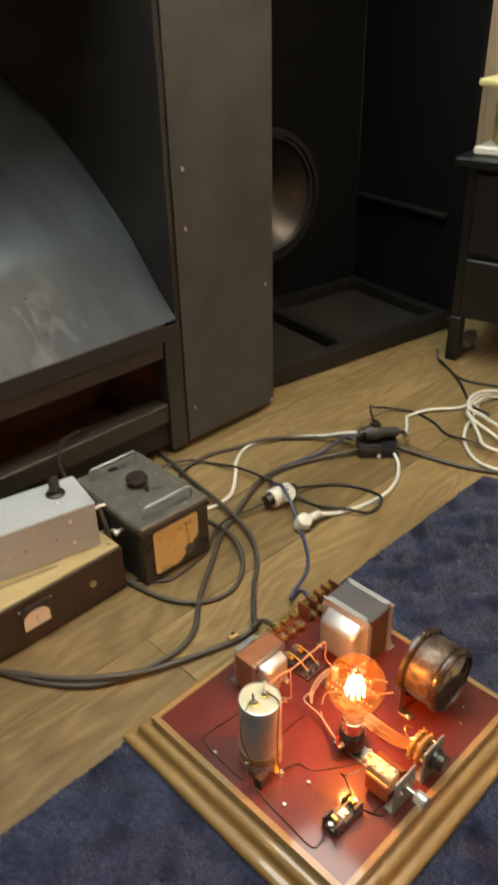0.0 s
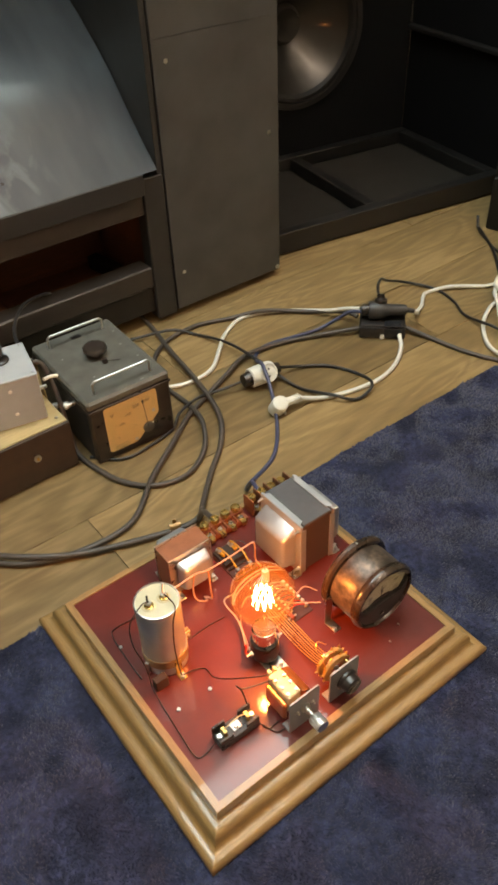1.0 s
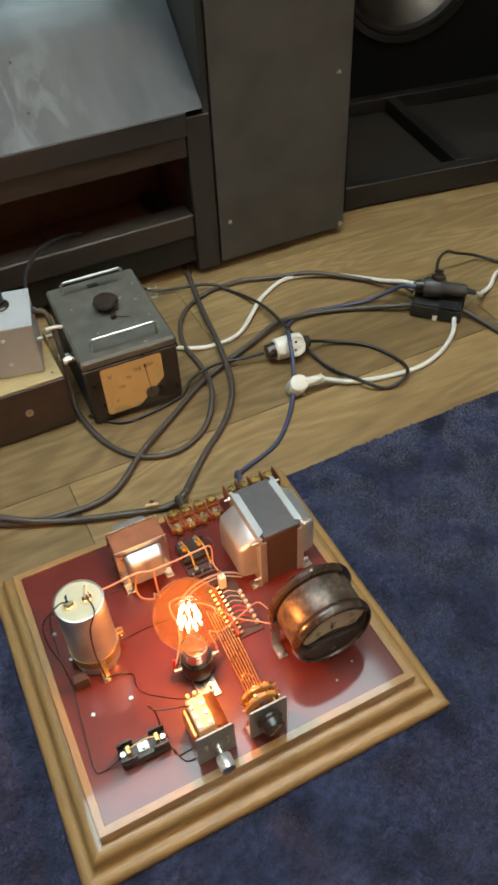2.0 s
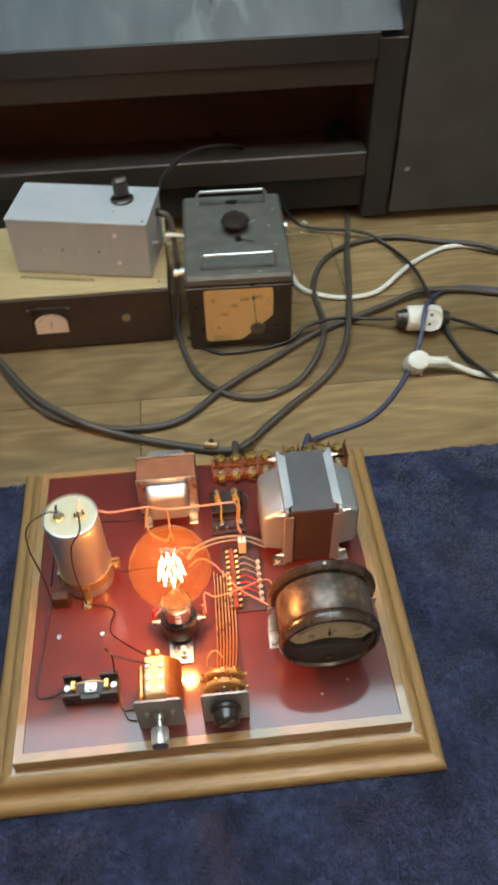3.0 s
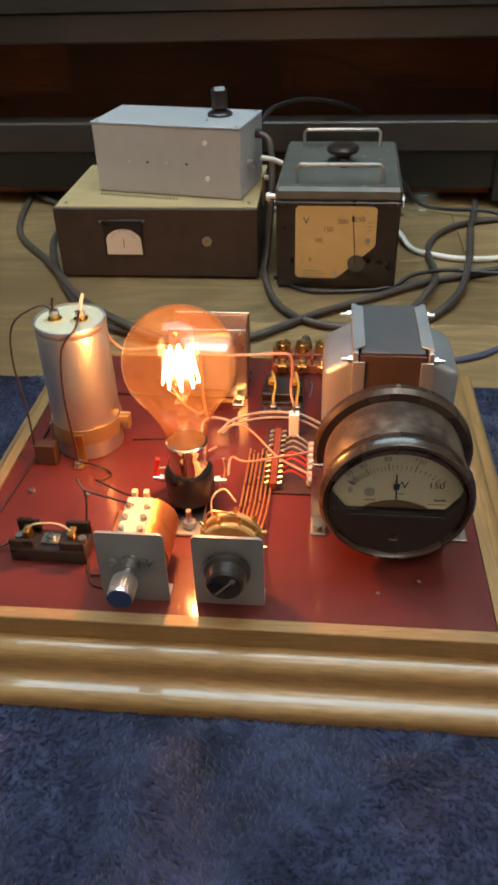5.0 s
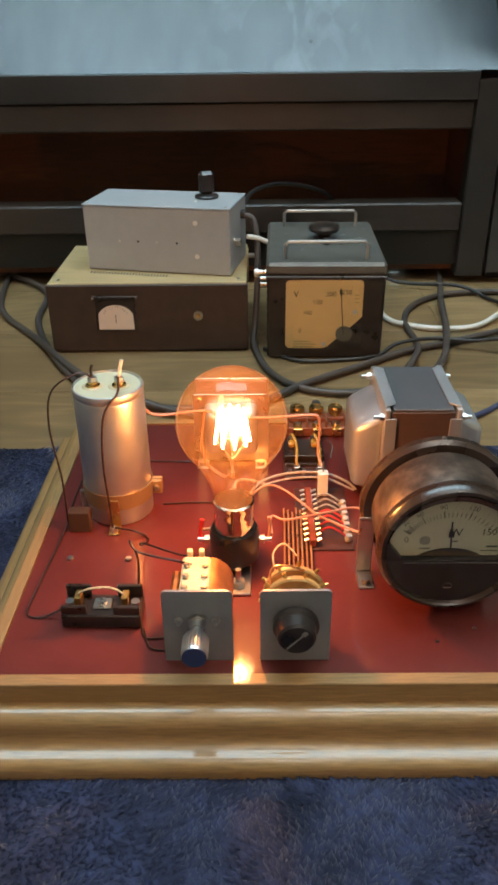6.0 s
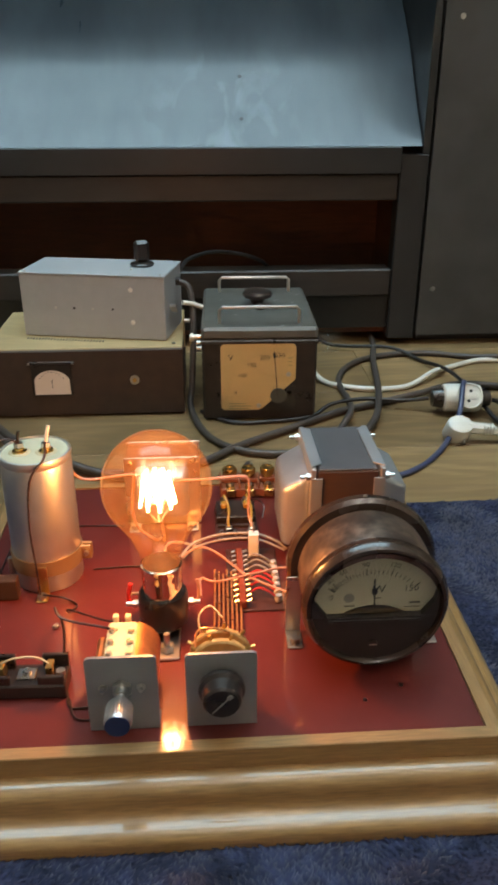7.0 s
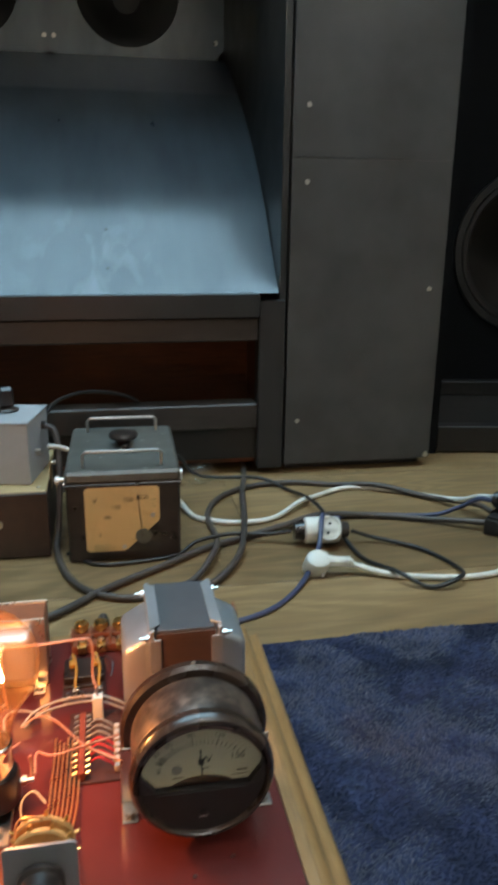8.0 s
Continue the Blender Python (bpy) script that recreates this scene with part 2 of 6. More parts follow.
WORNMETAL = material("worn_brown_enamel", (0.125, 0.087, 0.065), 0.36, 0.35, vary=0.6, scale=130, second=(0.020, 0.015, 0.014), second_scale=42,
                     second_mix=0.85, bump=0.15, bump_scale=150)
CRACKLE = material("black_crackle_paint", (0.022, 0.02, 0.019), 0.5, vary=0.35, scale=160, bump=0.5, bump_scale=500)
LIDGREY = material("grey_enamel", (0.092, 0.088, 0.076), 0.4, vary=0.2, scale=45, second=(0.14, 0.14, 0.122), second_scale=30, second_mix=0.45, bump=0.15, bump_scale=120)
BOXGREY = material("light_grey_hammer_paint", (0.375, 0.39, 0.405), 0.42, vary=0.05, scale=60, bump=0.05, bump_scale=400)
BOXBROWN = material("dark_brown_case", (0.042, 0.024, 0.016), 0.6, vary=0.25, scale=50)
PLY = material("pale_plywood", (0.42, 0.31, 0.155), 0.55, vary=0.15, scale=30, stretch=(1, 10, 10))
AMBERDIAL = material("aged_amber_dial", (0.74, 0.49, 0.22), 0.5, vary=0.06, scale=14, second=(0.62, 0.45, 0.20), second_scale=20)
CREAM = material("cream_dial", (0.60, 0.56, 0.40), 0.5, vary=0.06, scale=20, second=(0.5, 0.47, 0.33), second_scale=30)
PINKDIAL = material("small_white_dial", (0.72, 0.62, 0.54), 0.5, vary=0.05)
INK = material("black_ink", (0.015, 0.014, 0.013), 0.6)
FADEDINK = material("faded_black_ink", (0.10, 0.095, 0.075), 0.6)
ALUCAN = material("aluminium_can", (0.60, 0.60, 0.60), 0.38, 0.9, vary=0.06, scale=50, bump=0.05, second=(0.52, 0.5, 0.48), second_scale=15)
CLAMP = material("brassy_metal_clamp", (0.42, 0.28, 0.15), 0.4, 0.7, vary=0.15)
LACQUER = material("black_lacquer", (0.0065, 0.0062, 0.006), 0.35, vary=0.25, scale=20, bump=0.1, bump_scale=60)
BROWNBLOCK = material("brown_block", (0.06, 0.028, 0.015), 0.45, vary=0.15)
CERAMICGREY = material("pale_grey_bead", (0.46, 0.42, 0.37), 0.5, vary=0.15, scale=200)
CERAMIC = material("cream_paxolin", (0.62, 0.52, 0.32), 0.45, vary=0.12, scale=60)
WAFER = material("brown_ceramic_wafer", (0.42, 0.24, 0.08), 0.45, vary=0.25, scale=120)
PCB = material("brown_circuit_board", (0.06, 0.022, 0.015), 0.4, vary=0.3, scale=100)
REDPART = material("red_brown_component", (0.22, 0.045, 0.02), 0.4, vary=0.2, scale=100)
YELLOWPART = material("yellow_sleeve", (0.42, 0.22, 0.03), 0.35, vary=0.12)
WHITEPART = material("white_porcelain", (0.72, 0.70, 0.65), 0.35, vary=0.06)
WHITEPVC = material("white_cable", (0.68, 0.66, 0.60), 0.4, vary=0.06, scale=60)
COTTONPALE = material("pale_cotton_sleeve", (0.36, 0.29, 0.23), 0.75, vary=0.12, scale=300)
COTTON = material("grey_cotton_wire", (0.28, 0.25, 0.22), 0.7)
GREYPVC = material("dark_grey_cable", (0.062, 0.049, 0.042), 0.45, vary=0.15, scale=60)
BLACKPVC = material("black_cable", (0.02, 0.018, 0.018), 0.4, vary=0.15, scale=60)
BLUEPVC = material("blue_cable", (0.052, 0.058, 0.11), 0.42, vary=0.1, scale=60)
PINKPVC = material("pink_wire", (0.48, 0.24, 0.17), 0.4)
REDPVC = material("red_wire", (0.6, 0.03, 0.03), 0.4)
WIREBLACK = material("enamelled_dark_wire", (0.035, 0.016, 0.013), 0.35)
WIRECOPPER = material("bare_copper_wire", (0.8, 0.4, 0.17), 0.3, 0.8)
BLUEKNOB = material("blue_knob_face", (0.03, 0.045, 0.12), 0.3)
WALLPAINT = material("pale_wall_paint", (0.66, 0.56, 0.44), 0.75, vary=0.05, scale=20, bump=0.1)
CEILPAINT = material("white_ceiling_paint", (0.78, 0.78, 0.77), 0.8, vary=0.03)
GILT = material("gilt_panel", (0.55, 0.42, 0.18), 0.4, 0.6, vary=0.5, scale=60)
PALEYELLOW = material("pale_yellow_plastic", (0.68, 0.62, 0.30), 0.4)
# orange scattering share stands in for the bloom round the lit filament
BULBGLASS = glass("amber_bulb_glass", (1.0, 0.93, 0.84), haze=0.018, haze_colour=(1.0, 0.56, 0.22), gloss=0.04, shine_level=0.9)
CLEARGLASS = glass("clear_glass", (0.97, 0.98, 0.97))
FILAMENT = lit("glowing_filament", (1.0, 0.7, 0.36), 35.0)
LAMPPANEL = lit("lamp_diffuser", (0.62, 0.87, 1.0), 2.0)


# ---- building helpers ----
def mesh_object(name, bm, mat, parent=None, smooth=0.0):
    me = bpy.data.meshes.new(name)
    bmesh.ops.recalc_face_normals(bm, faces=bm.faces)
    bm.to_mesh(me)
    bm.free()
    me.materials.append(mat)
    ob = new(name, me)
    ob.parent = parent
    if smooth:
        me.shade_smooth()
        me.set_sharp_from_angle(angle=radians(smooth))
    return ob


def part(name, bm, mat, parent, label="", smooth=35):
    return tagged(mesh_object(name, bm, mat, parent, smooth), label)


def thing(name, label, category, at=None, group="", kind=""):
    ob = new(name)
    ob.empty_display_size = 0.02
    if at is not None:
        ob.matrix_world = at if isinstance(at, Matrix) else Matrix.Translation(at)
    return tagged(ob, label, category, group, kind)


def box(x0, x1, y0, y1, z0, z1, bevel=0.0, bm=None, seg=1, m=None):
    bm = bm or bmesh.new()
    made = bmesh.ops.create_cube(bm, size=1)["verts"]
    for v in made:
        v.co = Vector((x0 + (v.co.x + 0.5) * (x1 - x0), y0 + (v.co.y + 0.5) * (y1 - y0), z0 + (v.co.z + 0.5) * (z1 - z0)))
    if bevel:
        edges = list({e for v in made for e in v.link_edges})
        made = bmesh.ops.bevel(bm, geom=edges, offset=bevel, segments=seg, affect="EDGES", profile=0.6)["verts"]
    if m is not None:
        bmesh.ops.transform(bm, matrix=m, verts=list({v for v in made}))
    return bm


def rod(a, b, r, seg=16, r2=None, bm=None, bevel=0.0):
    """A capped cylinder or cone from a to b."""
    bm = bm or bmesh.new()
    a, b = Vector(a), Vector(b)
    way = b - a
    m = Matrix.Translation((a + b) / 2) @ way.to_track_quat("Z", "Y").to_matrix().to_4x4()
    made = bmesh.ops.create_cone(bm, cap_ends=True, segments=seg, radius1=r, radius2=r if r2 is None else r2, depth=way.length, matrix=m)["verts"]
    if bevel:
        rims = list({e for v in made for e in v.link_edges if len(e.link_faces) == 2 and any(len(f.verts) > 4 for f in e.link_faces)})
        bmesh.ops.bevel(bm, geom=rims, offset=bevel, segments=2, affect="EDGES")
    return bm


def lathe(profile, seg=40, m=None, bm=None, close=False):
    """Turns (radius, height) pairs about z."""
    bm = bm or bmesh.new()
    rings = []
    for r, z in profile:
        rings.append([bm.verts.new((r * math.cos(2 * math.pi * k / seg), r * math.sin(2 * math.pi * k / seg), z)) for k in range(seg)] if r > 1e-6 else [bm.verts.new((0, 0, z))])
    for a, b in zip(rings, rings[1:]):
        for k in range(seg):
            n = (k + 1) % seg
            if len(a) == 1 and len(b) == 1:
                continue
            if len(a) == 1:
                bm.faces.new((a[0], b[k], b[n]))
            elif len(b) == 1:
                bm.faces.new((a[k], b[0], a[n]))
            else:
                bm.faces.new((a[k], a[n], b[n], b[k]))
    if m is not None:
        bmesh.ops.transform(bm, matrix=m, verts=[v for ring in rings for v in ring])
    return bm


def smooth_path(pts, per=8):
    pts = [Vector(p) for p in pts]
    ext = [pts[0] * 2 - pts[1], *pts, pts[-1] * 2 - pts[-2]]
    out = []
    for i in range(1, len(ext) - 2):
        p0, p1, p2, p3 = ext[i - 1 : i + 3]
        for k in range(per):
            t = k / per
            out.append(0.5 * ((2 * p1) + (p2 - p0) * t + (2 * p0 - 5 * p1 + 4 * p2 - p3) * t * t + (3 * p1 - p0 - 3 * p2 + p3) * t ** 3))
    return out + [pts[-1]]


def tube(pts, r, seg=8, per=8, bm=None, curved=True):
    """A round wire along a smooth path."""
    bm = bm or bmesh.new()
    way = smooth_path(pts, per) if curved else [Vector(p) for p in pts]
    rings, up = [], None
    for i, p in enumerate(way):
        d = (way[min(i + 1, len(way) - 1)] - way[max(i - 1, 0)]).normalized()
        if up is None:
            up = d.orthogonal().normalized()
        up = (up - d * up.dot(d)).normalized()
        side = d.cross(up)
        rings.append([bm.verts.new(p + r * (math.cos(2 * math.pi * k / seg) * up + math.sin(2 * math.pi * k / seg) * side)) for k in range(seg)])
    for a, b in zip(rings, rings[1:]):
        for k in range(seg):
            bm.faces.new((a[k], a[(k + 1) % seg], b[(k + 1) % seg], b[k]))
    bm.faces.new(rings[0][::-1])
    bm.faces.new(rings[-1])
    return bm


def lettering(text, size, m, parent, mat=None, name="lettering"):
    cu = bpy.data.curves.new(name, "FONT")
    cu.body, cu.size, cu.align_x, cu.align_y, cu.resolution_u = text, size, "CENTER", "CENTER", 3
    tmp = new(name, cu)
    me = bpy.data.meshes.new_from_object(tmp.evaluated_get(bpy.context.evaluated_depsgraph_get()))
    bpy.data.objects.remove(tmp)
    me.materials.clear()
    me.materials.append(mat or INK)
    ob = new(name, me)
    ob.parent = parent
    ob.matrix_basis = m
    return ob


def screw(at, r, h, parent, way=(0, 0, 1), mat=None, name="screw", hexagon=False):
    a = Vector(at)
    return part(name, rod(a, a + Vector(way) * h, r, 6 if hexagon else 14, bevel=0 if hexagon else r * 0.25), mat or STEEL, parent)


def cable(name, label, pts, r, mat, category="cable", group="", seg=8, per=8):
    return tagged(mesh_object(name, tube(pts, r, seg, per), mat, None, 60), label, category, group)


# ---- room ----
RX0, RX1, RY0, RY1, RH = -2.2, 2.4, -2.6, 1.85, 2.5
tagged(mesh_object("wall_north", box(RX0 - 0.1, RX1 + 0.1, RY1, RY1 + 0.1, 0, RH), WALLPAINT), "plain pale painted wall behind the cabinets", "wall", kind="structure")
tagged(mesh_object("wall_south", box(RX0 - 0.1, RX1 + 0.1, RY0 - 0.1, RY0, 0, RH), WALLPAINT), "plain pale painted wall of the room", "wall", kind="structure")
tagged(mesh_object("wall_west", box(RX0 - 0.1, RX0, RY0, RY1, 0, RH), WALLPAINT), "plain pale painted wall of the room", "wall", kind="structure")
tagged(mesh_object("wall_east", box(RX1, RX1 + 0.1, RY0, RY1, 0, RH), WALLPAINT), "plain pale painted wall of the room", "wall", kind="structure")
tagged(mesh_object("ceiling", box(RX0 - 0.1, RX1 + 0.1, RY0 - 0.1, RY1 + 0.1, RH, RH + 0.1), CEILPAINT), "plain white painted ceiling", "ceiling", kind="structure")
floor = tagged(mesh_object("floor", box(RX0 - 0.1, RX1 + 0.1, RY0 - 0.1, RY1 + 0.1, -0.12, -0.003), SEAM), "brown oak laminate plank floor", "floor", kind="structure")

# ---- horn loudspeaker cabinet ----
FY = 0.755
HX0, HX1 = -0.82, 0.39


def horn_speaker():
    sp = thing("horn_loudspeaker", "large black horn loudspeaker with curved satin mouth, on the floor", "loudspeaker", (0, 0, 0))
    # frame round the lower opening
    part("stile", box(0.344, HX1, FY, FY + 0.035, 0.012, 0.3135, 0.002), BLACKPAINT, sp)
    part("stile", box(HX0, HX0 + 0.046, FY, FY + 0.035, 0.012, 0.3135, 0.002), BLACKPAINT, sp)
    part("bottom_rail", box(HX0 + 0.046, 0.344, FY + 0.012, FY + 0.035, 0.03, 0.0865), FRAMEBLACK, sp)
    part("inner_rail", box(HX0 + 0.046, 0.344, FY + 0.004, FY + 0.05, 0.087, 0.132, 0.0025), RAILPAINT, sp)
    part("top_rail", box(HX0 + 0.046, 0.344, FY + 0.004, FY + 0.05, 0.243, 0.284, 0.0025), RAILPAINT, sp)
    part("lip_rail", box(HX0 + 0.046, 0.344, FY - 0.0068, FY + 0.03, 0.285, 0.3245, 0.001), BLACKPAINT, sp)
    part("side_panel", box(0.378, HX1, FY + 0.001, 1.45, 0.314, 1.75, 0.001), BLACKPAINT, sp)
    part("side_panel", box(HX0, HX0 + 0.012, FY + 0.001, 1.45, 0.314, 1.75, 0.001), BLACKPAINT, sp)
    part("base_side", box(0.378, HX1, FY + 0.0355, 1.45, 0.012, 0.3135), DARKWOOD, sp)
    part("base_side", box(HX0, HX0 + 0.012, FY + 0.0355, 1.45, 0.012, 0.3135), DARKWOOD, sp)
    part("bottom_panel", box(HX0 + 0.012, 0.378, FY + 0.036, 1.45, 0.015, 0.032), DARKWOOD, sp)
    # top out of view, added so the upper mouth mirrors dark board
    part("top_panel", box(HX0 + 0.012, 0.378, FY + 0.0355, 1.45, 1.2, 1.22), BLACKPAINT, sp)
    part("back_panel", box(HX0 + 0.012, 0.378, 1.44, 1.455, 0.033, 1.2), BLACKPAINT, sp)
    part("inner_partition", box(HX0 + 0.012, 0.378, 1.05, 1.065, 0.033, 0.6), DARKWOOD, sp, "raw dark board inside")
    for x in (-0.46, 0.347):
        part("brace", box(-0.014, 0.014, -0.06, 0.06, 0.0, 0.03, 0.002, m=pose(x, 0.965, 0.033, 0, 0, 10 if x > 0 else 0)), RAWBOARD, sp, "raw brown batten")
    part("floor_batten", box(0.10, 0.112, 0.80, 1.045, 0.0325, 0.046, 0.001), DARKWOOD, sp)
    # mouth: a flat lower board, then a bend that flattens towards the throat
    prof = [(FY - 0.005, 0.3255), (0.80, 0.376), (0.845, 0.427), (0.885, 0.475)]
    z, y, a = 0.475, 0.885, 43.0
    while y < 1.345:
        y, z, a = y + 0.02 * math.cos(radians(a)), z + 0.02 * math.sin(radians(a)), a - 0.75
        prof.append((y, z))
    bm = bmesh.new()
    cols = []
    for x in (HX0 + 0.014, 0.376):
        cols.append([bm.verts.new((x, y, z)) for y, z in prof])
    for a, b, c, d in zip(cols[0], cols[0][1:], cols[1][1:], cols[1]):
        bm.faces.new((a, d, c, b))
    bmesh.ops.solidify(bm, geom=bm.faces[:], thickness=0.012)
    part("horn_mouth", bm, HORNPAINT, sp, "satin grey-black curved mouth board with painted reflection streaks", smooth=30)
    for y, z in ((0.8425, 0.4242), (0.788, 0.3639)):
        screw((0.094, y, z), 0.003, 0.0015, sp, (0, -0.75, 0.66), DULLBLACK)
    y1, z1 = prof[-1]
    bz = z1 - 0.005
    # baffle with round throat openings
    for k, cx in enumerate((0.165, -0.175, -0.515)):
        bm = bmesh.new()
        x0, x1, n, r, cz = cx - 0.17 if k < 2 else HX0 + 0.014, cx + 0.17 if k else 0.376, 40, 0.112, bz + 0.135
        outer, inner = [], []
        for i in range(n):
            a = 2 * math.pi * i / n
            c, s = math.cos(a), math.sin(a)
            inner.append((cx + r * c, cz + r * s))
            h, w = bz if s < 0 else bz + 0.3, x1 if c > 0 else x0
            f = min(abs((w - cx) / c) if abs(c) > 1e-9 else 9, abs((h - cz) / s) if abs(s) > 1e-9 else 9)
            outer.append((cx + f * c, cz + f * s))
        vi = [[bm.verts.new((x, y, z)) for x, z in inner] for y in (y1, y1 + 0.018)]
        vo = [[bm.verts.new((x, y, z)) for x, z in outer] for y in (y1, y1 + 0.018)]
        for i in range(n):
            j = (i + 1) % n
            bm.faces.new((vo[0][i], vo[0][j], vi[0][j], vi[0][i]))
            bm.faces.new((vi[0][i], vi[0][j], vi[1][j], vi[1][i]))
            bm.faces.new((vo[1][i], vi[1][i], vi[1][j], vo[1][j]))
        part("driver_baffle", bm, HORNPAINT, sp, smooth=25)
        bm = lathe([(0.0, 0.05), (0.03, 0.055), (0.035, 0.045), (0.1, 0.004), (0.112, 0.0), (0.115, -0.004)], 36,
                   Matrix.Translation((cx, y1 + 0.02, cz)) @ pose(0, 0, 0, -90))
        part("driver_cone", bm, BLACKPAINT, sp)
        for dx in (-0.16, 0.16):
            if k < 2 or dx > 0:
                screw((cx + dx * 1.2 if (k == 0 and dx > 0) else cx + dx, y1, bz + 0.04), 0.005, 0.002, sp, (0, -1, 0))
    return sp


horn_speaker()


def pillar():
    p = thing("column_cabinet", "tall narrow graphite-painted wooden column between the loudspeakers", "cabinet", (0, 0, 0))
    x0, x1 = 0.394, 0.672
    part("lower_board", box(x0, x1, FY, FY + 0.02, 0.018, 0.541, 0.0004), GREYPAINT, p)
    part("upper_board", box(x0, x1, FY - 0.0004, FY + 0.02, 0.5411, 1.75, 0.0004), GREYPAINT, p)
    part("side_board", box(x0, x0 + 0.018, FY + 0.0205, 1.45, 0.03, 1.75), BLACKPAINT, p)
    part("side_board", box(x1 - 0.018, x1, FY + 0.0205, 1.45, 0.03, 1.75), BLACKPAINT, p)
    part("plinth", box(x0 + 0.01, x1 - 0.01, FY + 0.03, 1.44, 0, 0.0295), BLACKPAINT, p)
    for x, z in ((0.4155, 0.099), (0.42, 0.504), (0.419, 0.62), (0.42, 1.0), (0.647, 0.33), (0.648, 0.92)):
        screw((x, FY - (0.0 if z < 0.54 else 0.003), z), 0.0042, 0.0016, p, (0, -1, 0))
    screw((0.664, FY + 0.001, 0.025), 0.005, 0.006, p, (0, -1, 0), STEEL, "glide")
    return p


pillar()


def holed_board(x0, x1, z0, z1, cx, cz, r, y0, y1, n=48):
    bm = bmesh.new()
    outer, inner = [], []
    for i in range(n):
        a = 2 * math.pi * (i + 0.5) / n
        c, s = math.cos(a), math.sin(a)
        inner.append((cx + r * c, cz + r * s))
        f = min(abs(((x1 if c > 0 else x0) - cx) / c), abs(((z1 if s > 0 else z0) - cz) / s))
        outer.append((cx + f * c, cz + f * s))
    for x, z in ((x0, z0), (x1, z0), (x0, z1), (x1, z1)):
        k = min(range(n), key=lambda i: (outer[i][0] - x) ** 2 + (outer[i][1] - z) ** 2)
        outer[k] = (x, z)
    vi = [[bm.verts.new((x, y, z)) for x, z in inner] for y in (y0, y1)]
    vo = [[bm.verts.new((x, y, z)) for x, z in outer] for y in (y0, y1)]
    for i in range(n):
        j = (i + 1) % n
        bm.faces.new((vo[0][i], vo[0][j], vi[0][j], vi[0][i]))
        bm.faces.new((vi[0][i], vi[0][j], vi[1][j], vi[1][i]))
        bm.faces.new((vo[1][i], vi[1][i], vi[1][j], vo[1][j]))
    return bm


def bass_cabinet():
    c = thing("bass_cabinet", "open-fronted black bass cabinet with large woofer, on the floor", "loudspeaker",
              pose(0.70, 0.828, 0, 0, 0, -9))
    w, d, h = 0.72, 0.44, 1.6
    part("side_panel", box(0, 0.02, 0, d, 0.0, h), SHADEBLACK, c)
    part("side_panel", box(w, w + 0.02, 0, d, 0.0, h), SHADEBLACK, c)
    part("woofer_baffle", holed_board(0.0205, w - 0.0005, 0.0, h - 0.021, 0.348, 0.372, 0.178, d, d + 0.018), SHADEBLACK, c, smooth=25)
    part("back_panel", box(0.0, w + 0.02, d + 0.12, d + 0.14, 0.0, h), SHADEBLACK, c)
    part("top_panel", box(0.0205, w - 0.0005, 0, d, h - 0.02, h), SHADEBLACK, c)
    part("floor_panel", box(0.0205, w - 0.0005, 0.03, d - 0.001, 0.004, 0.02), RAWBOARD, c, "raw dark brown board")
    part("front_rail", box(0.0205, w - 0.0005, 0, 0.032, 0.004, 0.056, 0.002), FRAMEBLACK, c)
    part("back_rail", box(0.0205, w - 0.0005, d - 0.032, d - 0.001, 0.021, 0.056, 0.002), FRAMEBLACK, c)
    part("side_rail", box(w - 0.033, w - 0.001, 0.0325, d - 0.0325, 0.021, 0.056, 0.002), FRAMEBLACK, c)
    part("divider_rail", box(0.30, 0.33, 0.0325, d - 0.0325, 0.021, 0.055, 0.002), FRAMEBLACK, c)
    part("wall_ledge", box(w - 0.022, w - 0.001, 0.05, d - 0.01, 0.33, 0.342, 0.002), FRAMEBLACK, c)
    m = pose(0.348, d - 0.001, 0.372, 90) @ Matrix.Diagonal((0.82, 0.82, 1, 1))
    woofer = part("woofer", lathe([(0.0, -0.078), (0.03, -0.066), (0.05, -0.064), (0.062, -0.082), (0.12, -0.055), (0.17, -0.026), (0.19, -0.012), (0.198, -0.006)], 56, m), CONE, c, "large grey paper cone woofer")
    part("surround", lathe([(0.196, -0.006), (0.205, 0.006), (0.216, 0.006), (0.222, -0.002)], 56, m), RUBBER, woofer)
    part("rim", lathe([(0.218, -0.004), (0.222, 0.008), (0.24, 0.008), (0.243, 0.0), (0.243, -0.006)], 56, m), RUBBER, woofer)
    return c


bass_cabinet()


def drawer_cabinet():
    c = thing("drawer_cabinet", "black painted drawer cabinet on short legs with pale knobs", "cabinet", pose(1.212, 0.602, 0, 0, 0, 9))
    # local x runs into the body, local -y along the drawer fronts
    L, D = 0.46, 0.40
    for x, y in ((0, -0.035), (0, -L), (D - 0.035, -0.035), (D - 0.035, -L)):
        part("leg", box(x, x + 0.035, y, y + 0.035, 0, 0.13, 0.003), LACQUER, c)
    part("body", box(0.006, D, -L, 0, 0.1305, 0.525, 0.003), LACQUER, c)
    part("top", box(-0.03, D + 0.02, -L - 0.025, 0.025, 0.5255, 0.55, 0.005), LACQUER, c)
    for z0, z1 in ((0.138, 0.296), (0.309, 0.515)):
        dr = part("drawer", box(-0.008, 0.0055, -L + 0.03, -0.03, z0, z1, 0.004), LACQUER, c)
        for y in (-0.15, -0.31):
            part("knob", lathe([(0.006, 0), (0.006, 0.01), (0.013, 0.016), (0.011, 0.024), (0, 0.026)], 18,
                               Matrix.Translation((-0.008, y, (z0 + z1) / 2)) @ pose(0, 0, 0, 0, -90)), CHIP, dr, "dull pale knob")
    return c


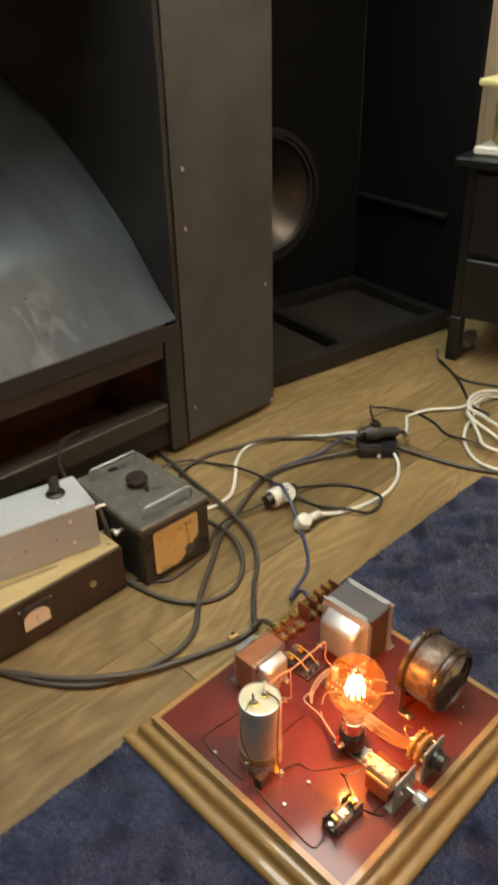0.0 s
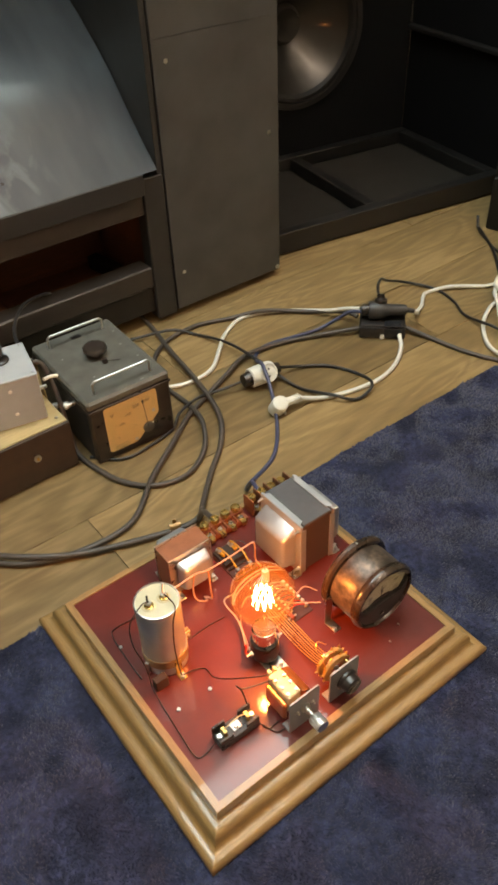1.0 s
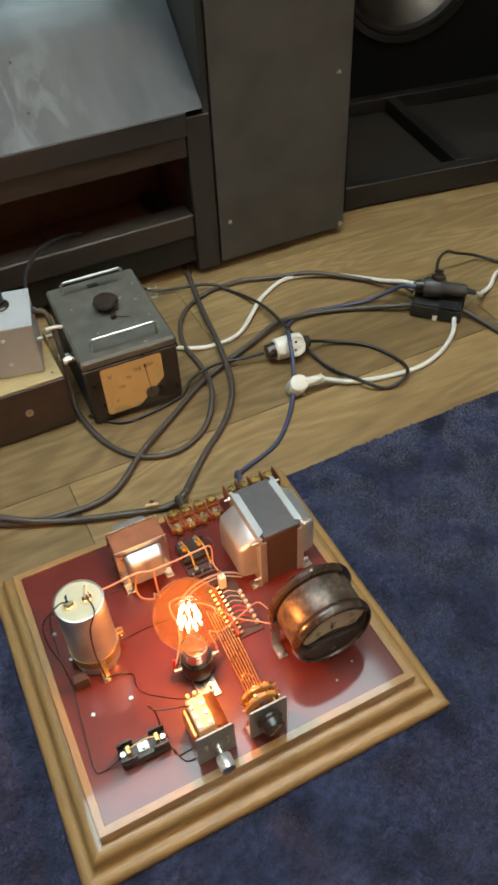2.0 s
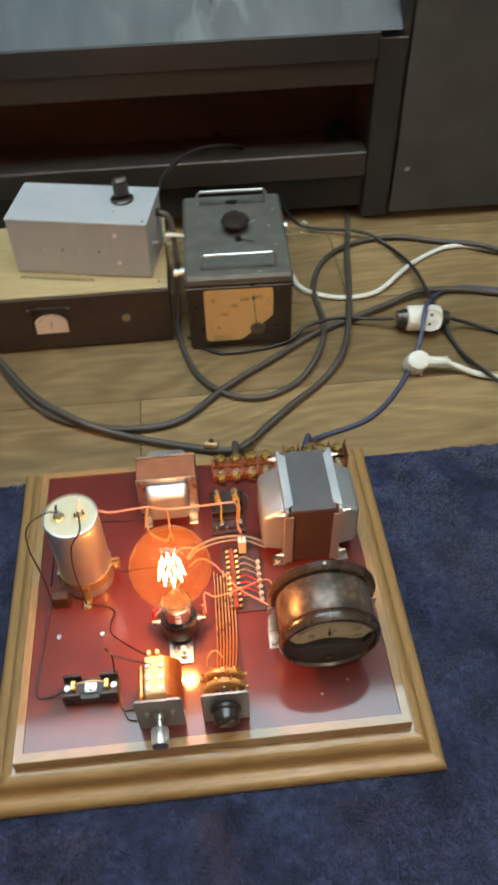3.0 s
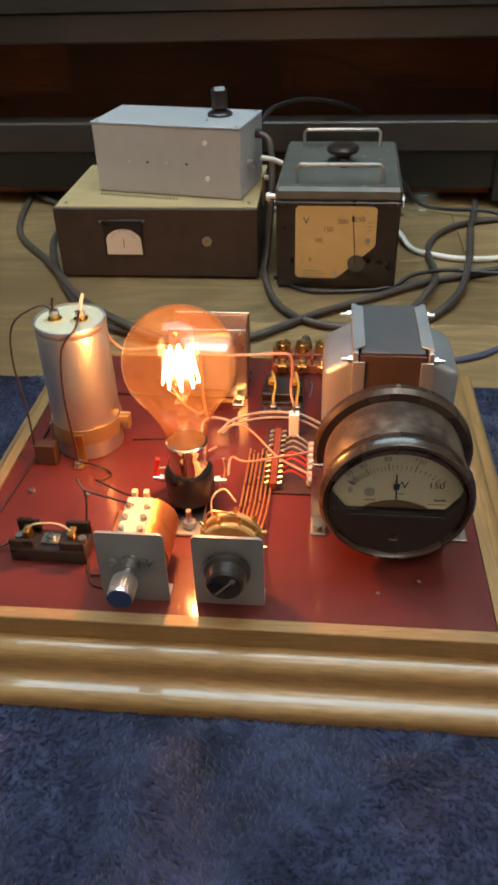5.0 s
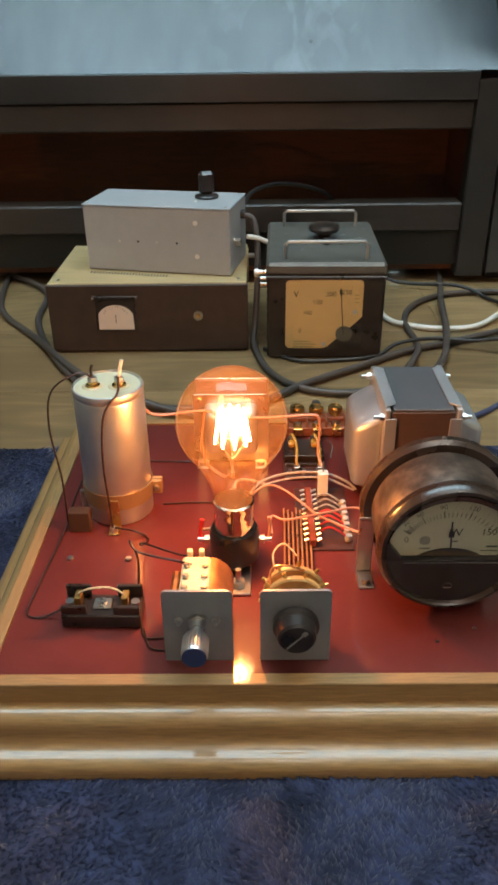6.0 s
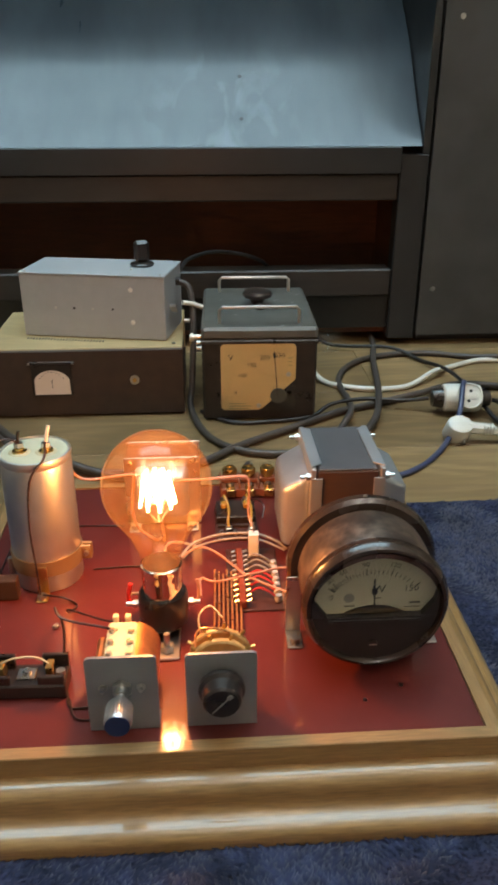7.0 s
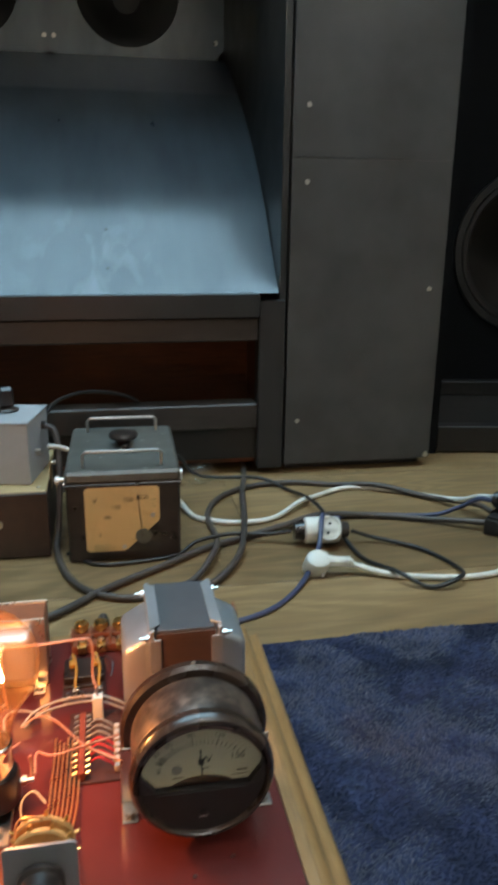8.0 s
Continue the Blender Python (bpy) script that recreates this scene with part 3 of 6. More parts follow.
drawer_cabinet()


def showcase():
    s = thing("display_case", "small clear display case with pale yellow lid, on drawer cabinet", "display case", pose(1.295, 0.56, 0.5505, 0, 0, 9))
    part("base", box(-0.06, 0.07, -0.10, 0.05, 0, 0.02, 0.004), WHITEPART, s, "white base with rounded edge")
    for x in (-0.05, 0.055):
        for y in (-0.09, 0.038):
            part("post", box(x, x + 0.006, y, y + 0.006, 0.02, 0.155, 0.001), ALU, s)
    part("insert", box(-0.03, 0.04, -0.07, 0.02, 0.021, 0.14, 0.01), GILT, s, "gilt mottled block")
    part("pane", box(-0.051, -0.0495, -0.083, 0.037, 0.021, 0.153), CLEARGLASS, s)
    part("lid", box(-0.065, 0.075, -0.105, 0.055, 0.1555, 0.172, 0.004), PALEYELLOW, s, "pale yellow lid")
    b = thing("small_tube", "small blue and white tube lying on the drawer cabinet", "tube", pose(1.245, 0.575, 0.5585, 0, 0, 70))
    part("body", rod((-0.02, 0, 0), (0.012, 0, 0), 0.007, 14, bevel=0.002), WHITEPART, b)
    part("cap", rod((0.0125, 0, 0), (0.024, 0, 0), 0.0075, 14, bevel=0.002), BLUEKNOB, b, "blue cap")


showcase()


def crumpled_bag():
    bm = bmesh.new()
    bmesh.ops.create_icosphere(bm, subdivisions=3, radius=1)
    for v in bm.verts:
        c = v.co
        f = 1 + 0.16 * math.sin(7 * c.x + 3 * c.y) + 0.13 * math.sin(9 * c.z + 5 * c.x) + 0.1 * math.sin(13 * c.y + 4 * c.z)
        v.co = Vector((c.x * f * 0.045, c.y * f * 0.035, max(0.0, 0.024 + c.z * f * 0.026)))
    ob = mesh_object("crumpled_bag", bm, BAG, None, 25)
    ob.location = (1.325, 0.612, 0.0005)
    tagged(ob, "crumpled grey plastic bag lying beneath the drawer cabinet", "bag")


crumpled_bag()


# ---- rug ----
def rug():
    r = thing("rug", "dark navy blue short-pile rug lying on the laminate floor", "rug", (0, 0, 0))
    x0, y0, y1 = -1.1, -1.7, 0.205
    right = lambda y: 0.753 + np.minimum(0.34 * (y1 - y), 0.13 + 0.05 * (y1 - y))
    bm = bmesh.new()
    rim = [(x0, y0), *[(float(right(y)), float(y)) for y in np.linspace(y0, y1 - 0.0015, 40)], (x0, y1 - 0.0015)]
    face = bm.faces.new([bm.verts.new((x, y, 0.0)) for x, y in rim])
    for v in bmesh.ops.extrude_face_region(bm, geom=[face])["geom"]:
        if isinstance(v, bmesh.types.BMVert):
            v.co.z = 0.0012
    part("backing", bm, PILE, r)
    rng = np.random.default_rng(5)
    step = 0.0026
    gx, gy = np.meshgrid(np.arange(-0.62, 0.98, step), np.arange(-0.5, y1 - 0.001, step))
    n = gx.size
    px, py = gx.ravel() + rng.uniform(-1, 1, n) * step * 0.7, gy.ravel() + rng.uniform(-1, 1, n) * step * 0.7
    py = np.minimum(py, y1)
    keep = px < right(py) + 0.001
    px, py = px[keep], py[keep]
    n = px.size
    # brushed patches: the pile leans one way or another
    warp = 0.05 * np.sin(px * 31 + 1.0) * np.sin(py * 27)
    field = np.sin((px + warp) * 21 + 2.3 * np.sin(py * 15)) + np.sin((py - warp) * 26 + 1.9 * np.sin(px * 17 + 1)) + 0.7 * np.sin(px * 67 + 2 * np.sin(py * 41)) + 0.5 * np.sin(py * 93 + 2 * np.sin(px * 57))
    ang = field * 1.1 + rng.normal(0, 0.5, n)
    lean = 0.0030 + 0.0022 * rng.random(n)
    hgt = 0.0024 + 0.0016 * rng.random(n) + 0.0004 * field
    turn = rng.uniform(0, math.pi, n)
    corners = [np.stack([px + 0.0025 * np.cos(turn + k * 2.094), py + 0.0025 * np.sin(turn + k * 2.094), np.full(n, 0.0007)], 1) for k in range(3)]
    tip = np.stack([px + np.cos(ang) * lean, py + np.sin(ang) * lean, hgt], 1)
    verts = np.stack([*corners, tip], 1).reshape(-1, 3)
    me = bpy.data.meshes.new("pile_fabric")
    me.vertices.add(4 * n)
    me.vertices.foreach_set("co", verts.ravel().astype(np.float32))
    idx = (np.arange(n)[:, None] * 4 + np.array([[0, 1, 3, 1, 2, 3, 2, 0, 3]])).ravel().astype(np.int32)
    me.loops.add(9 * n)
    me.loops.foreach_set("vertex_index", idx)
    me.polygons.add(3 * n)
    me.polygons.foreach_set("loop_start", np.arange(0, 9 * n, 3, dtype=np.int32))
    me.update(calc_edges=True)
    me.shade_smooth()
    me.materials.append(PILE)
    ob = new("pile_fabric", me)
    ob.parent = r
    tagged(ob, kind="stuff")
    return r


rug()

# ---- the instrument board ----
BX0, BX1, BY0, BY1 = -0.199, 0.234, -0.200, 0.211
PX0, PX1, PY0, PY1 = -0.159, 0.196, -0.158, 0.172
PZ = 0.046


def board():
    b = thing("instrument_board", "varnished oak base board with glossy red panel, on the rug", "base board", (0, 0, 0))
    # moulding: (distance out from the panel, height)
    prof = [(0.0, 0.030), (0.0, 0.0475), (0.0082, 0.0475), (0.0088, 0.0468), (0.0088, 0.0326), (0.0120, 0.0329), (0.0160, 0.0327), (0.0195, 0.0316), (0.0222, 0.0292),
            (0.0236, 0.0258), (0.0239, 0.0225), (0.0244, 0.0190), (0.0258, 0.0158), (0.0283, 0.0136), (0.0310, 0.0130), (0.0345, 0.0127), (0.0376, 0.0116), (0.0397, 0.0092),
            (0.0405, 0.0066), (0.0405, 0.0006), (0.0, 0.0006)]

    def rail(length, name, m):
        bm = bmesh.new()
        a = [bm.verts.new((-length / 2 - d, -d, z)) for d, z in prof]
        c = [bm.verts.new((length / 2 + d, -d, z)) for d, z in prof]
        for i in range(len(prof)):
            j = (i + 1) % len(prof)
            bm.faces.new((a[i], c[i], c[j], a[j]))
        bm.faces.new(a)
        bm.faces.new(c[::-1])
        ob = part(name, bm, OAK, b, smooth=35)
        ob.matrix_basis = m

    cx, cy = (PX0 + PX1) / 2, (PY0 + PY1) / 2
    rail(PX1 - PX0, "moulding", pose(cx, PY0, 0))
    rail(PX1 - PX0, "moulding", pose(cx, PY1, 0, 0, 0, 180))
    rail(PY1 - PY0, "moulding", pose(PX1, cy, 0, 0, 0, 90))
    rail(PY1 - PY0, "moulding", pose(PX0, cy, 0, 0, 0, -90))
    part("panel", box(PX0 + 0.0003, PX1 - 0.0003, PY0 + 0.0003, PY1 - 0.0003, 0.031, PZ), PANEL, b, "glossy dark red laminate panel")
    return b


board()


# ---- incandescent lamp and its holder ----
def lamp():
    cx, cy = -0.0085, -0.047
    h = thing("lamp_holder", "black bakelite lamp holder on a steel bracket", "lamp holder", (cx, cy, PZ))
    part("base_strip", box(-0.012, 0.012, -0.038, 0.02, 0.0003, 0.0025, 0.0006), STEEL, h)
    part("bracket", box(-0.012, 0.012, 0.010, 0.012, 0.0026, 0.02, 0.0004), STEEL, h)
    part("shell", lathe([(0.0, 0.006), (0.015, 0.006), (0.0178, 0.009), (0.018, 0.03), (0.0168, 0.033), (0.0145, 0.033), (0.0145, 0.028), (0, 0.028)], 36), BAKELITE, h)
    part("stud", rod((0.003, -0.029, 0.0026), (0.003, -0.029, 0.017), 0.0021, 12), STEEL, h)
    part("nut", rod((0.003, -0.029, 0.0026), (0.003, -0.029, 0.0075), 0.0048, 6), STEEL, h)
    for sx in (-1, 1):
        part("terminal_screw", rod((sx * 0.0175, 0.0, 0.022), (sx * 0.027, 0, 0.022), 0.0016, 10), STEEL, h)
        part("terminal_nut", rod((sx * 0.0185, 0.0, 0.022), (sx * 0.022, 0, 0.022), 0.0035, 6), STEEL, h)
    b = thing("light_bulb", "glowing clear bulb with amber filament, in the black holder", "light bulb", (cx, cy, PZ))
    part("cap", lathe([(0.0142, 0.03), (0.0142, 0.034), (0.0136, 0.036), (0.0145, 0.039), (0.0136, 0.042), (0.0145, 0.045), (0.0138, 0.048), (0.0148, 0.053), (0.0148, 0.0565), (0.0134, 0.0573)], 36), CHROME, b, "polished metal screw cap")
    # added dark disc, stands in for the shade inside the cap
    part("cap_seat", rod((0, 0, 0.0540), (0, 0, 0.0566), 0.0138, 30), METERBROWN, b, "brown disc standing in for the shaded cap interior")
    # glass: a sphere running out into a neck
    R, cz = 0.0378, 0.1195
    prof = []
    for k in range(0, 27):
        a = radians(90 - k * 5)
        prof.append((R * math.cos(a), cz + R * math.sin(a)))
    r0, z0 = prof[-1]
    for k in range(1, 9):
        t = k / 8
        prof.append((r0 + (0.0138 - r0) * (1 - (1 - t) ** 1.7), z0 + (0.0572 - z0) * t))
    part("glass", lathe(prof, 48), BULBGLASS, b, "clear amber-tinted glass with painted glow haze", 80)
    part("stem", lathe([(0.012, 0.058), (0.006, 0.066), (0.0035, 0.085), (0.0028, 0.092), (0.0, 0.093)], 16), CLEARGLASS, b)
    part("stem_rod", rod((0, 0, 0.092), (0, 0, 0.132), 0.0012, 8), CLEARGLASS, b)
    n = 9
    bm = bmesh.new()
    for k in range(n):
        a0, a1 = 2 * math.pi * k / n, 2 * math.pi * (k + 0.5) / n
        lo, hi = 0.0125, 0.0085
        pa = Vector((lo * math.cos(a0), lo * math.sin(a0), 0.105))
        pb = Vector((hi * math.cos(a1), hi * math.sin(a1), 0.128))
        pc = Vector((lo * math.cos(a1 + a1 - a0), lo * math.sin(a1 + a1 - a0), 0.105))
        tube([pa, pb], 0.0007, 6, bm=bm, curved=False)
        tube([pb, pc], 0.0007, 6, bm=bm, curved=False)
    part("filament", bm, FILAMENT, b, "bright glowing filament")
    for k in range(5):
        a = 2 * math.pi * k / 5 + 0.4
        part("support_wire", tube([(0, 0, 0.09), (0.006 * math.cos(a), 0.006 * math.sin(a), 0.097), (0.0125 * math.cos(a), 0.0125 * math.sin(a), 0.105)], 0.0003, 5, 4), STEEL, b)
    for sx in (-1, 1):
        part("lead_wire", tube([(sx * 0.002, 0, 0.09), (sx * 0.007, 0.001, 0.1), (sx * 0.012, 0, 0.105)], 0.0004, 5, 4), STEEL, b)


lamp()


# ---- capacitor ----
def capacitor():
    x, y = -0.105, 0.027
    c = thing("capacitor", "tall aluminium can capacitor with cream top, clamped to panel", "capacitor", (x, y, PZ))
    part("can", lathe([(0.0, 0.0005), (0.0265, 0.0005), (0.027, 0.002), (0.027, 0.105), (0.0262, 0.107), (0.027, 0.1085), (0.0275, 0.111), (0.0268, 0.1135), (0.0255, 0.1138), (0.025, 0.112)], 48), ALUCAN, c)
    part("top_disc", rod((0, 0, 0.108), (0, 0, 0.1122), 0.0252, 40), CREAM, c, "cream insulating top disc")
    for sx in (-0.011, 0.009):
        t = part("terminal", lathe([(0.0055, 0.1123), (0.0055, 0.1138), (0.0035, 0.1142), (0.0035, 0.1165), (0.0, 0.1165)], 18, Matrix.Translation((sx, -0.001, 0))), BRASS, c)
        part("resin_ring", lathe([(0.0056, 0.1123), (0.0085, 0.1123), (0.0075, 0.1128), (0.0056, 0.1129)], 18, Matrix.Translation((sx, -0.001, 0))), CERAMIC, t, "pale amber resin ring")
        part("nut", rod((sx, -0.001, 0.1166), (sx, -0.001, 0.12), 0.0036, 6), STEEL, t)
    part("clamp", lathe([(0.0273, 0.016), (0.0283, 0.016), (0.0283, 0.029), (0.0273, 0.029)], 48), CLAMP, c, "brassy metal clamp ring")
    part("clamp_ear", box(0.027, 0.036, -0.004, -0.001, 0.016, 0.029, 0.001), CLAMP, c)
    part("clamp_ear", box(0.027, 0.036, 0.001, 0.004, 0.016, 0.029, 0.001), CLAMP, c)
    part("clamp_bolt", rod((0.0315, -0.007, 0.0225), (0.0315, 0.007, 0.0225), 0.0022, 10), STEEL, c)
    part("foot", box(-0.0045, 0.0045, -0.040, -0.0275, 0.0003, 0.0018, 0.0006), BRASS, c)
    part("foot_upright", box(-0.0045, 0.0045, -0.0295, -0.0283, 0.0018, 0.026, 0.0004), BRASS, c)
    part("foot_screw", rod((0, -0.036, 0.0018), (0, -0.036, 0.0055), 0.0036, 6), STEEL, c)
    part("side_screw", rod((-0.029, -0.004, 0.0003), (-0.029, -0.004, 0.02), 0.0024, 10), STEEL, c)


capacitor()


# ---- fuse holder and small relay ----
def fuse_holder():
    f = thing("fuse_holder", "black bakelite fuse holder with brass clips, on the red panel", "fuse holder", pose(-0.0965, -0.105, PZ, 0, 0, -1))
    part("base", box(-0.0265, 0.0265, -0.011, 0.011, 0.0003, 0.011, 0.001), BAKELITE, f)
    for sx in (-1, 1):
        a, b = sorted((sx * 0.0262, sx * 0.009))
        part("cheek", box(a, b, -0.0105, -0.0075, 0.0112, 0.018, 0.0006), BAKELITE, f)
        part("cheek", box(a, b, 0.0075, 0.0105, 0.0112, 0.021, 0.0006), BAKELITE, f)
        part("clip", box(min(sx * 0.018, sx * 0.0135), max(sx * 0.018, sx * 0.0135), -0.0045, 0.0045, 0.0112, 0.0205, 0.0005), BRASS, f)
        part("clip_screw", rod((sx * 0.0222, 0, 0.0112), (sx * 0.0222, 0, 0.0145), 0.003, 12), STEEL, f)
    part("fuse_wire", tube([(-0.0155, 0, 0.021), (-0.008, -0.001, 0.0255), (0.003, 0, 0.026), (0.0105, 0, 0.024), (0.0155, 0, 0.0195)], 0.0007, 6, 6), CERAMIC, f)
    part("plate", box(-0.006, 0.006, -0.005, 0.005, 0.0112, 0.0128, 0.0005), STEEL, f)
    part("plate_screw", rod((0, 0, 0.0129), (0, 0, 0.0148), 0.0032, 12), STEEL, f)
    r = thing("small_relay", "small brown block component standing by the capacitor foot", "component", (-0.132, -0.003, PZ))
    part("body", box(-0.0085, 0.0085, -0.005, 0.005, 0.0003, 0.0185, 0.0008), BROWNBLOCK, r)


fuse_holder()
for k, (x, y) in enumerate(((-0.133, -0.042), (-0.089, -0.043), (-0.143, 0.075), (0.152, -0.118), (0.125, -0.13))):
    s = thing("panel_bolt", "small zinc-plated bolt head on the red panel", "bolt", (x, y, PZ), "bolts of the panel")
    part("head", rod((0, 0, 0.0002), (0, 0, 0.0024 if k < 3 else 0.001), 0.0024 if k < 3 else 0.0014, 12, bevel=0.0004), STEEL, s)


# ---- two control plates ----
def control_plate(x0, x1, name, label):
    c = thing(name, label, "control", ((x0 + x1) / 2, -0.1445, PZ))
    w = (x1 - x0) / 2
    bm = bmesh.new()
    ring = [(-w, 0.0003), (w, 0.0003)]
    for sx, a0 in ((1, 0), (-1, 90)):
        ring += [(sx * (w - 0.003) + 0.003 * math.cos(radians(a0 + 18 * k)), 0.0537 + 0.003 * math.sin(radians(a0 + 18 * k))) for k in range(6)]
    f = bm.faces.new([bm.verts.new((x, -0.001, z)) for x, z in ring])
    for v in bmesh.ops.extrude_face_region(bm, geom=[f])["geom"]:
        if isinstance(v, bmesh.types.BMVert):
            v.co.y = 0.001
    part("plate", bm, PLATE, c, "grey painted metal plate", 20)
    part("plate_foot", box(-w, w, 0.0012, 0.013, 0.0003, 0.0022, 0.0006), PLATE, c)
    return c


def rheostat():
    c = control_plate(-0.0505, -0.0075, "switch_control", "control with aluminium knob on a grey plate")
    part("bush_nut", rod((0, -0.0012, 0.034), (0, -0.0042, 0.034), 0.0062, 6), STEEL, c)
    part("bush", rod((0, -0.0044, 0.034), (0, -0.009, 0.034), 0.004, 16), STEEL, c)
    part("shaft", rod((0, -0.009, 0.034), (0, -0.017, 0.034), 0.0028, 14), STEEL, c)
    k = part("knob", lathe([(0.0, 0.0), (0.0072, 0.0), (0.0078, 0.0012), (0.0078, 0.014), (0.0074, 0.0155)], 32, Matrix.Translation((0, -0.0165, 0.034)) @ pose(0, 0, 0, 90)), ALU, c, "knurled aluminium knob")
    bm = bmesh.new()
    for q in range(28):
        a = 2 * math.pi * q / 28
        rod((0.0077 * math.cos(a), -0.0185, 0.034 + 0.0077 * math.sin(a)), (0.0077 * math.cos(a), -0.0298, 0.034 + 0.0077 * math.sin(a)), 0.00042, 5, bm=bm)
    part("knurling", bm, ALU, k)
    part("knob_face", rod((0, -0.0318, 0.034), (0, -0.0326, 0.034), 0.0073, 28), BLUEKNOB, k, "dark blue face")
    for sx in (-0.0115, 0.0115):
        screw((sx, -0.0012, 0.0345), 0.0028, 0.0016, c, (0, -1, 0))
        part("screw_tip", rod((sx, -0.003, 0.0345), (sx, -0.0055, 0.0345), 0.0013, 8), STEEL, c)
    # contact body behind the plate
    part("body", box(-0.0125, 0.0065, 0.0125, 0.05, 0.016, 0.044, 0.0015), CERAMIC, c, "cream contact block")
    bm = bmesh.new()
    n = 14
    ring = []
    for r in (0.019, 0.0182):
        for y in (0.010, 0.048):
            ring.append([bm.verts.new((0.002 + r * math.cos(a), y, 0.026 + r * math.sin(a))) for a in [radians(-50 + 125 * i / (n - 1)) for i in range(n)]])
    for i in range(n - 1):
        for p, q in ((0, 1), (1, 3), (3, 2), (2, 0)):
            bm.faces.new((ring[p][i], ring[p][i + 1], ring[q][i + 1], ring[q][i]))
    part("cover", bm, COPPER, c, "curved copper-coloured cover", 50)
    part("side_cover", box(-0.0195, -0.0132, 0.012, 0.046, 0.008, 0.036, 0.002), COPPER, c)
    for y in (0.017, 0.028, 0.039):
        for sx in (-0.009, 0.003):
            screw((sx, y, 0.0442), 0.0022, 0.0022, c)
    for sx in (-0.008, 0.0):
        part("lug", box(sx - 0.0018, sx + 0.0018, 0.05, 0.0545, 0.036, 0.047, 0.0005), CERAMIC, c)


def selector():
    c = control_plate(0.0095, 0.0530, "selector_switch", "rotary selector with black pointer knob on a grey plate")
    part("bush_nut", rod((0, -0.0012, 0.033), (0, -0.0035, 0.033), 0.007, 6), STEEL, c)
    k = part("knob", lathe([(0.0, 0.0), (0.0142, 0.0), (0.0142, 0.003), (0.0122, 0.0048), (0.0115, 0.0125), (0.0102, 0.014), (0.0, 0.014)], 36, Matrix.Translation((0, -0.0038, 0.033)) @ pose(0, 0, 0, 90)), BAKELITE, c, "black bakelite knob")
    part("pointer", box(-0.0004, 0.0004, -0.0184, -0.0179, -0.009, 0.009, m=Matrix.Translation((0, 0, 0.033)) @ pose(0, 0, 0, 0, 42)), CHIP, k)
    part("pointer_tip", box(-0.0014, 0.0014, -0.0184, -0.0179, 0.0055, 0.0085, m=Matrix.Translation((0, 0, 0.033)) @ pose(0, 0, 0, 0, 42)), CHIP, k)
    for j, y in enumerate((0.014, 0.024)):
        w = part("wafer", lathe([(0.010, -0.002), (0.0185, -0.002), (0.0195, -0.001), (0.0195, 0.002), (0.0185, 0.003), (0.010, 0.003)], 28, Matrix.Translation((0, y, 0.036)) @ pose(0, 0, 0, 90)), WAFER, c, "brown ceramic switch wafer")
        for i in range(10):
            a = 2 * math.pi * (i + 0.3 * j) / 10
            part("contact", rod((0.018 * math.cos(a), y, 0.036 + 0.018 * math.sin(a)), (0.0225 * math.cos(a), y + 0.001, 0.036 + 0.0225 * math.sin(a)), 0.0012, 6), BRASS, w)
    part("spindle", rod((0, 0.0012, 0.036), (0, 0.034, 0.036), 0.003, 12), STEEL, c)
    for a in (0.6, 3.7):
        part("spacer", rod((0.014 * math.cos(a), 0.0012, 0.036 + 0.014 * math.sin(a)), (0.014 * math.cos(a), 0.03, 0.036 + 0.014 * math.sin(a)), 0.0018, 10), BRASS, c)
    part("wire_loop", tube([(-0.012, 0.024, 0.05), (-0.013, 0.034, 0.058), (-0.006, 0.04, 0.061), (0.002, 0.034, 0.056)], 0.0007, 6, 6), WIRECOPPER, c)
    part("wire_loop", tube([(-0.016, 0.014, 0.046), (-0.014, 0.02, 0.057), (-0.004, 0.02, 0.059), (0.006, 0.02, 0.055)], 0.0007, 6, 6), WIRECOPPER, c)


rheostat()
selector()


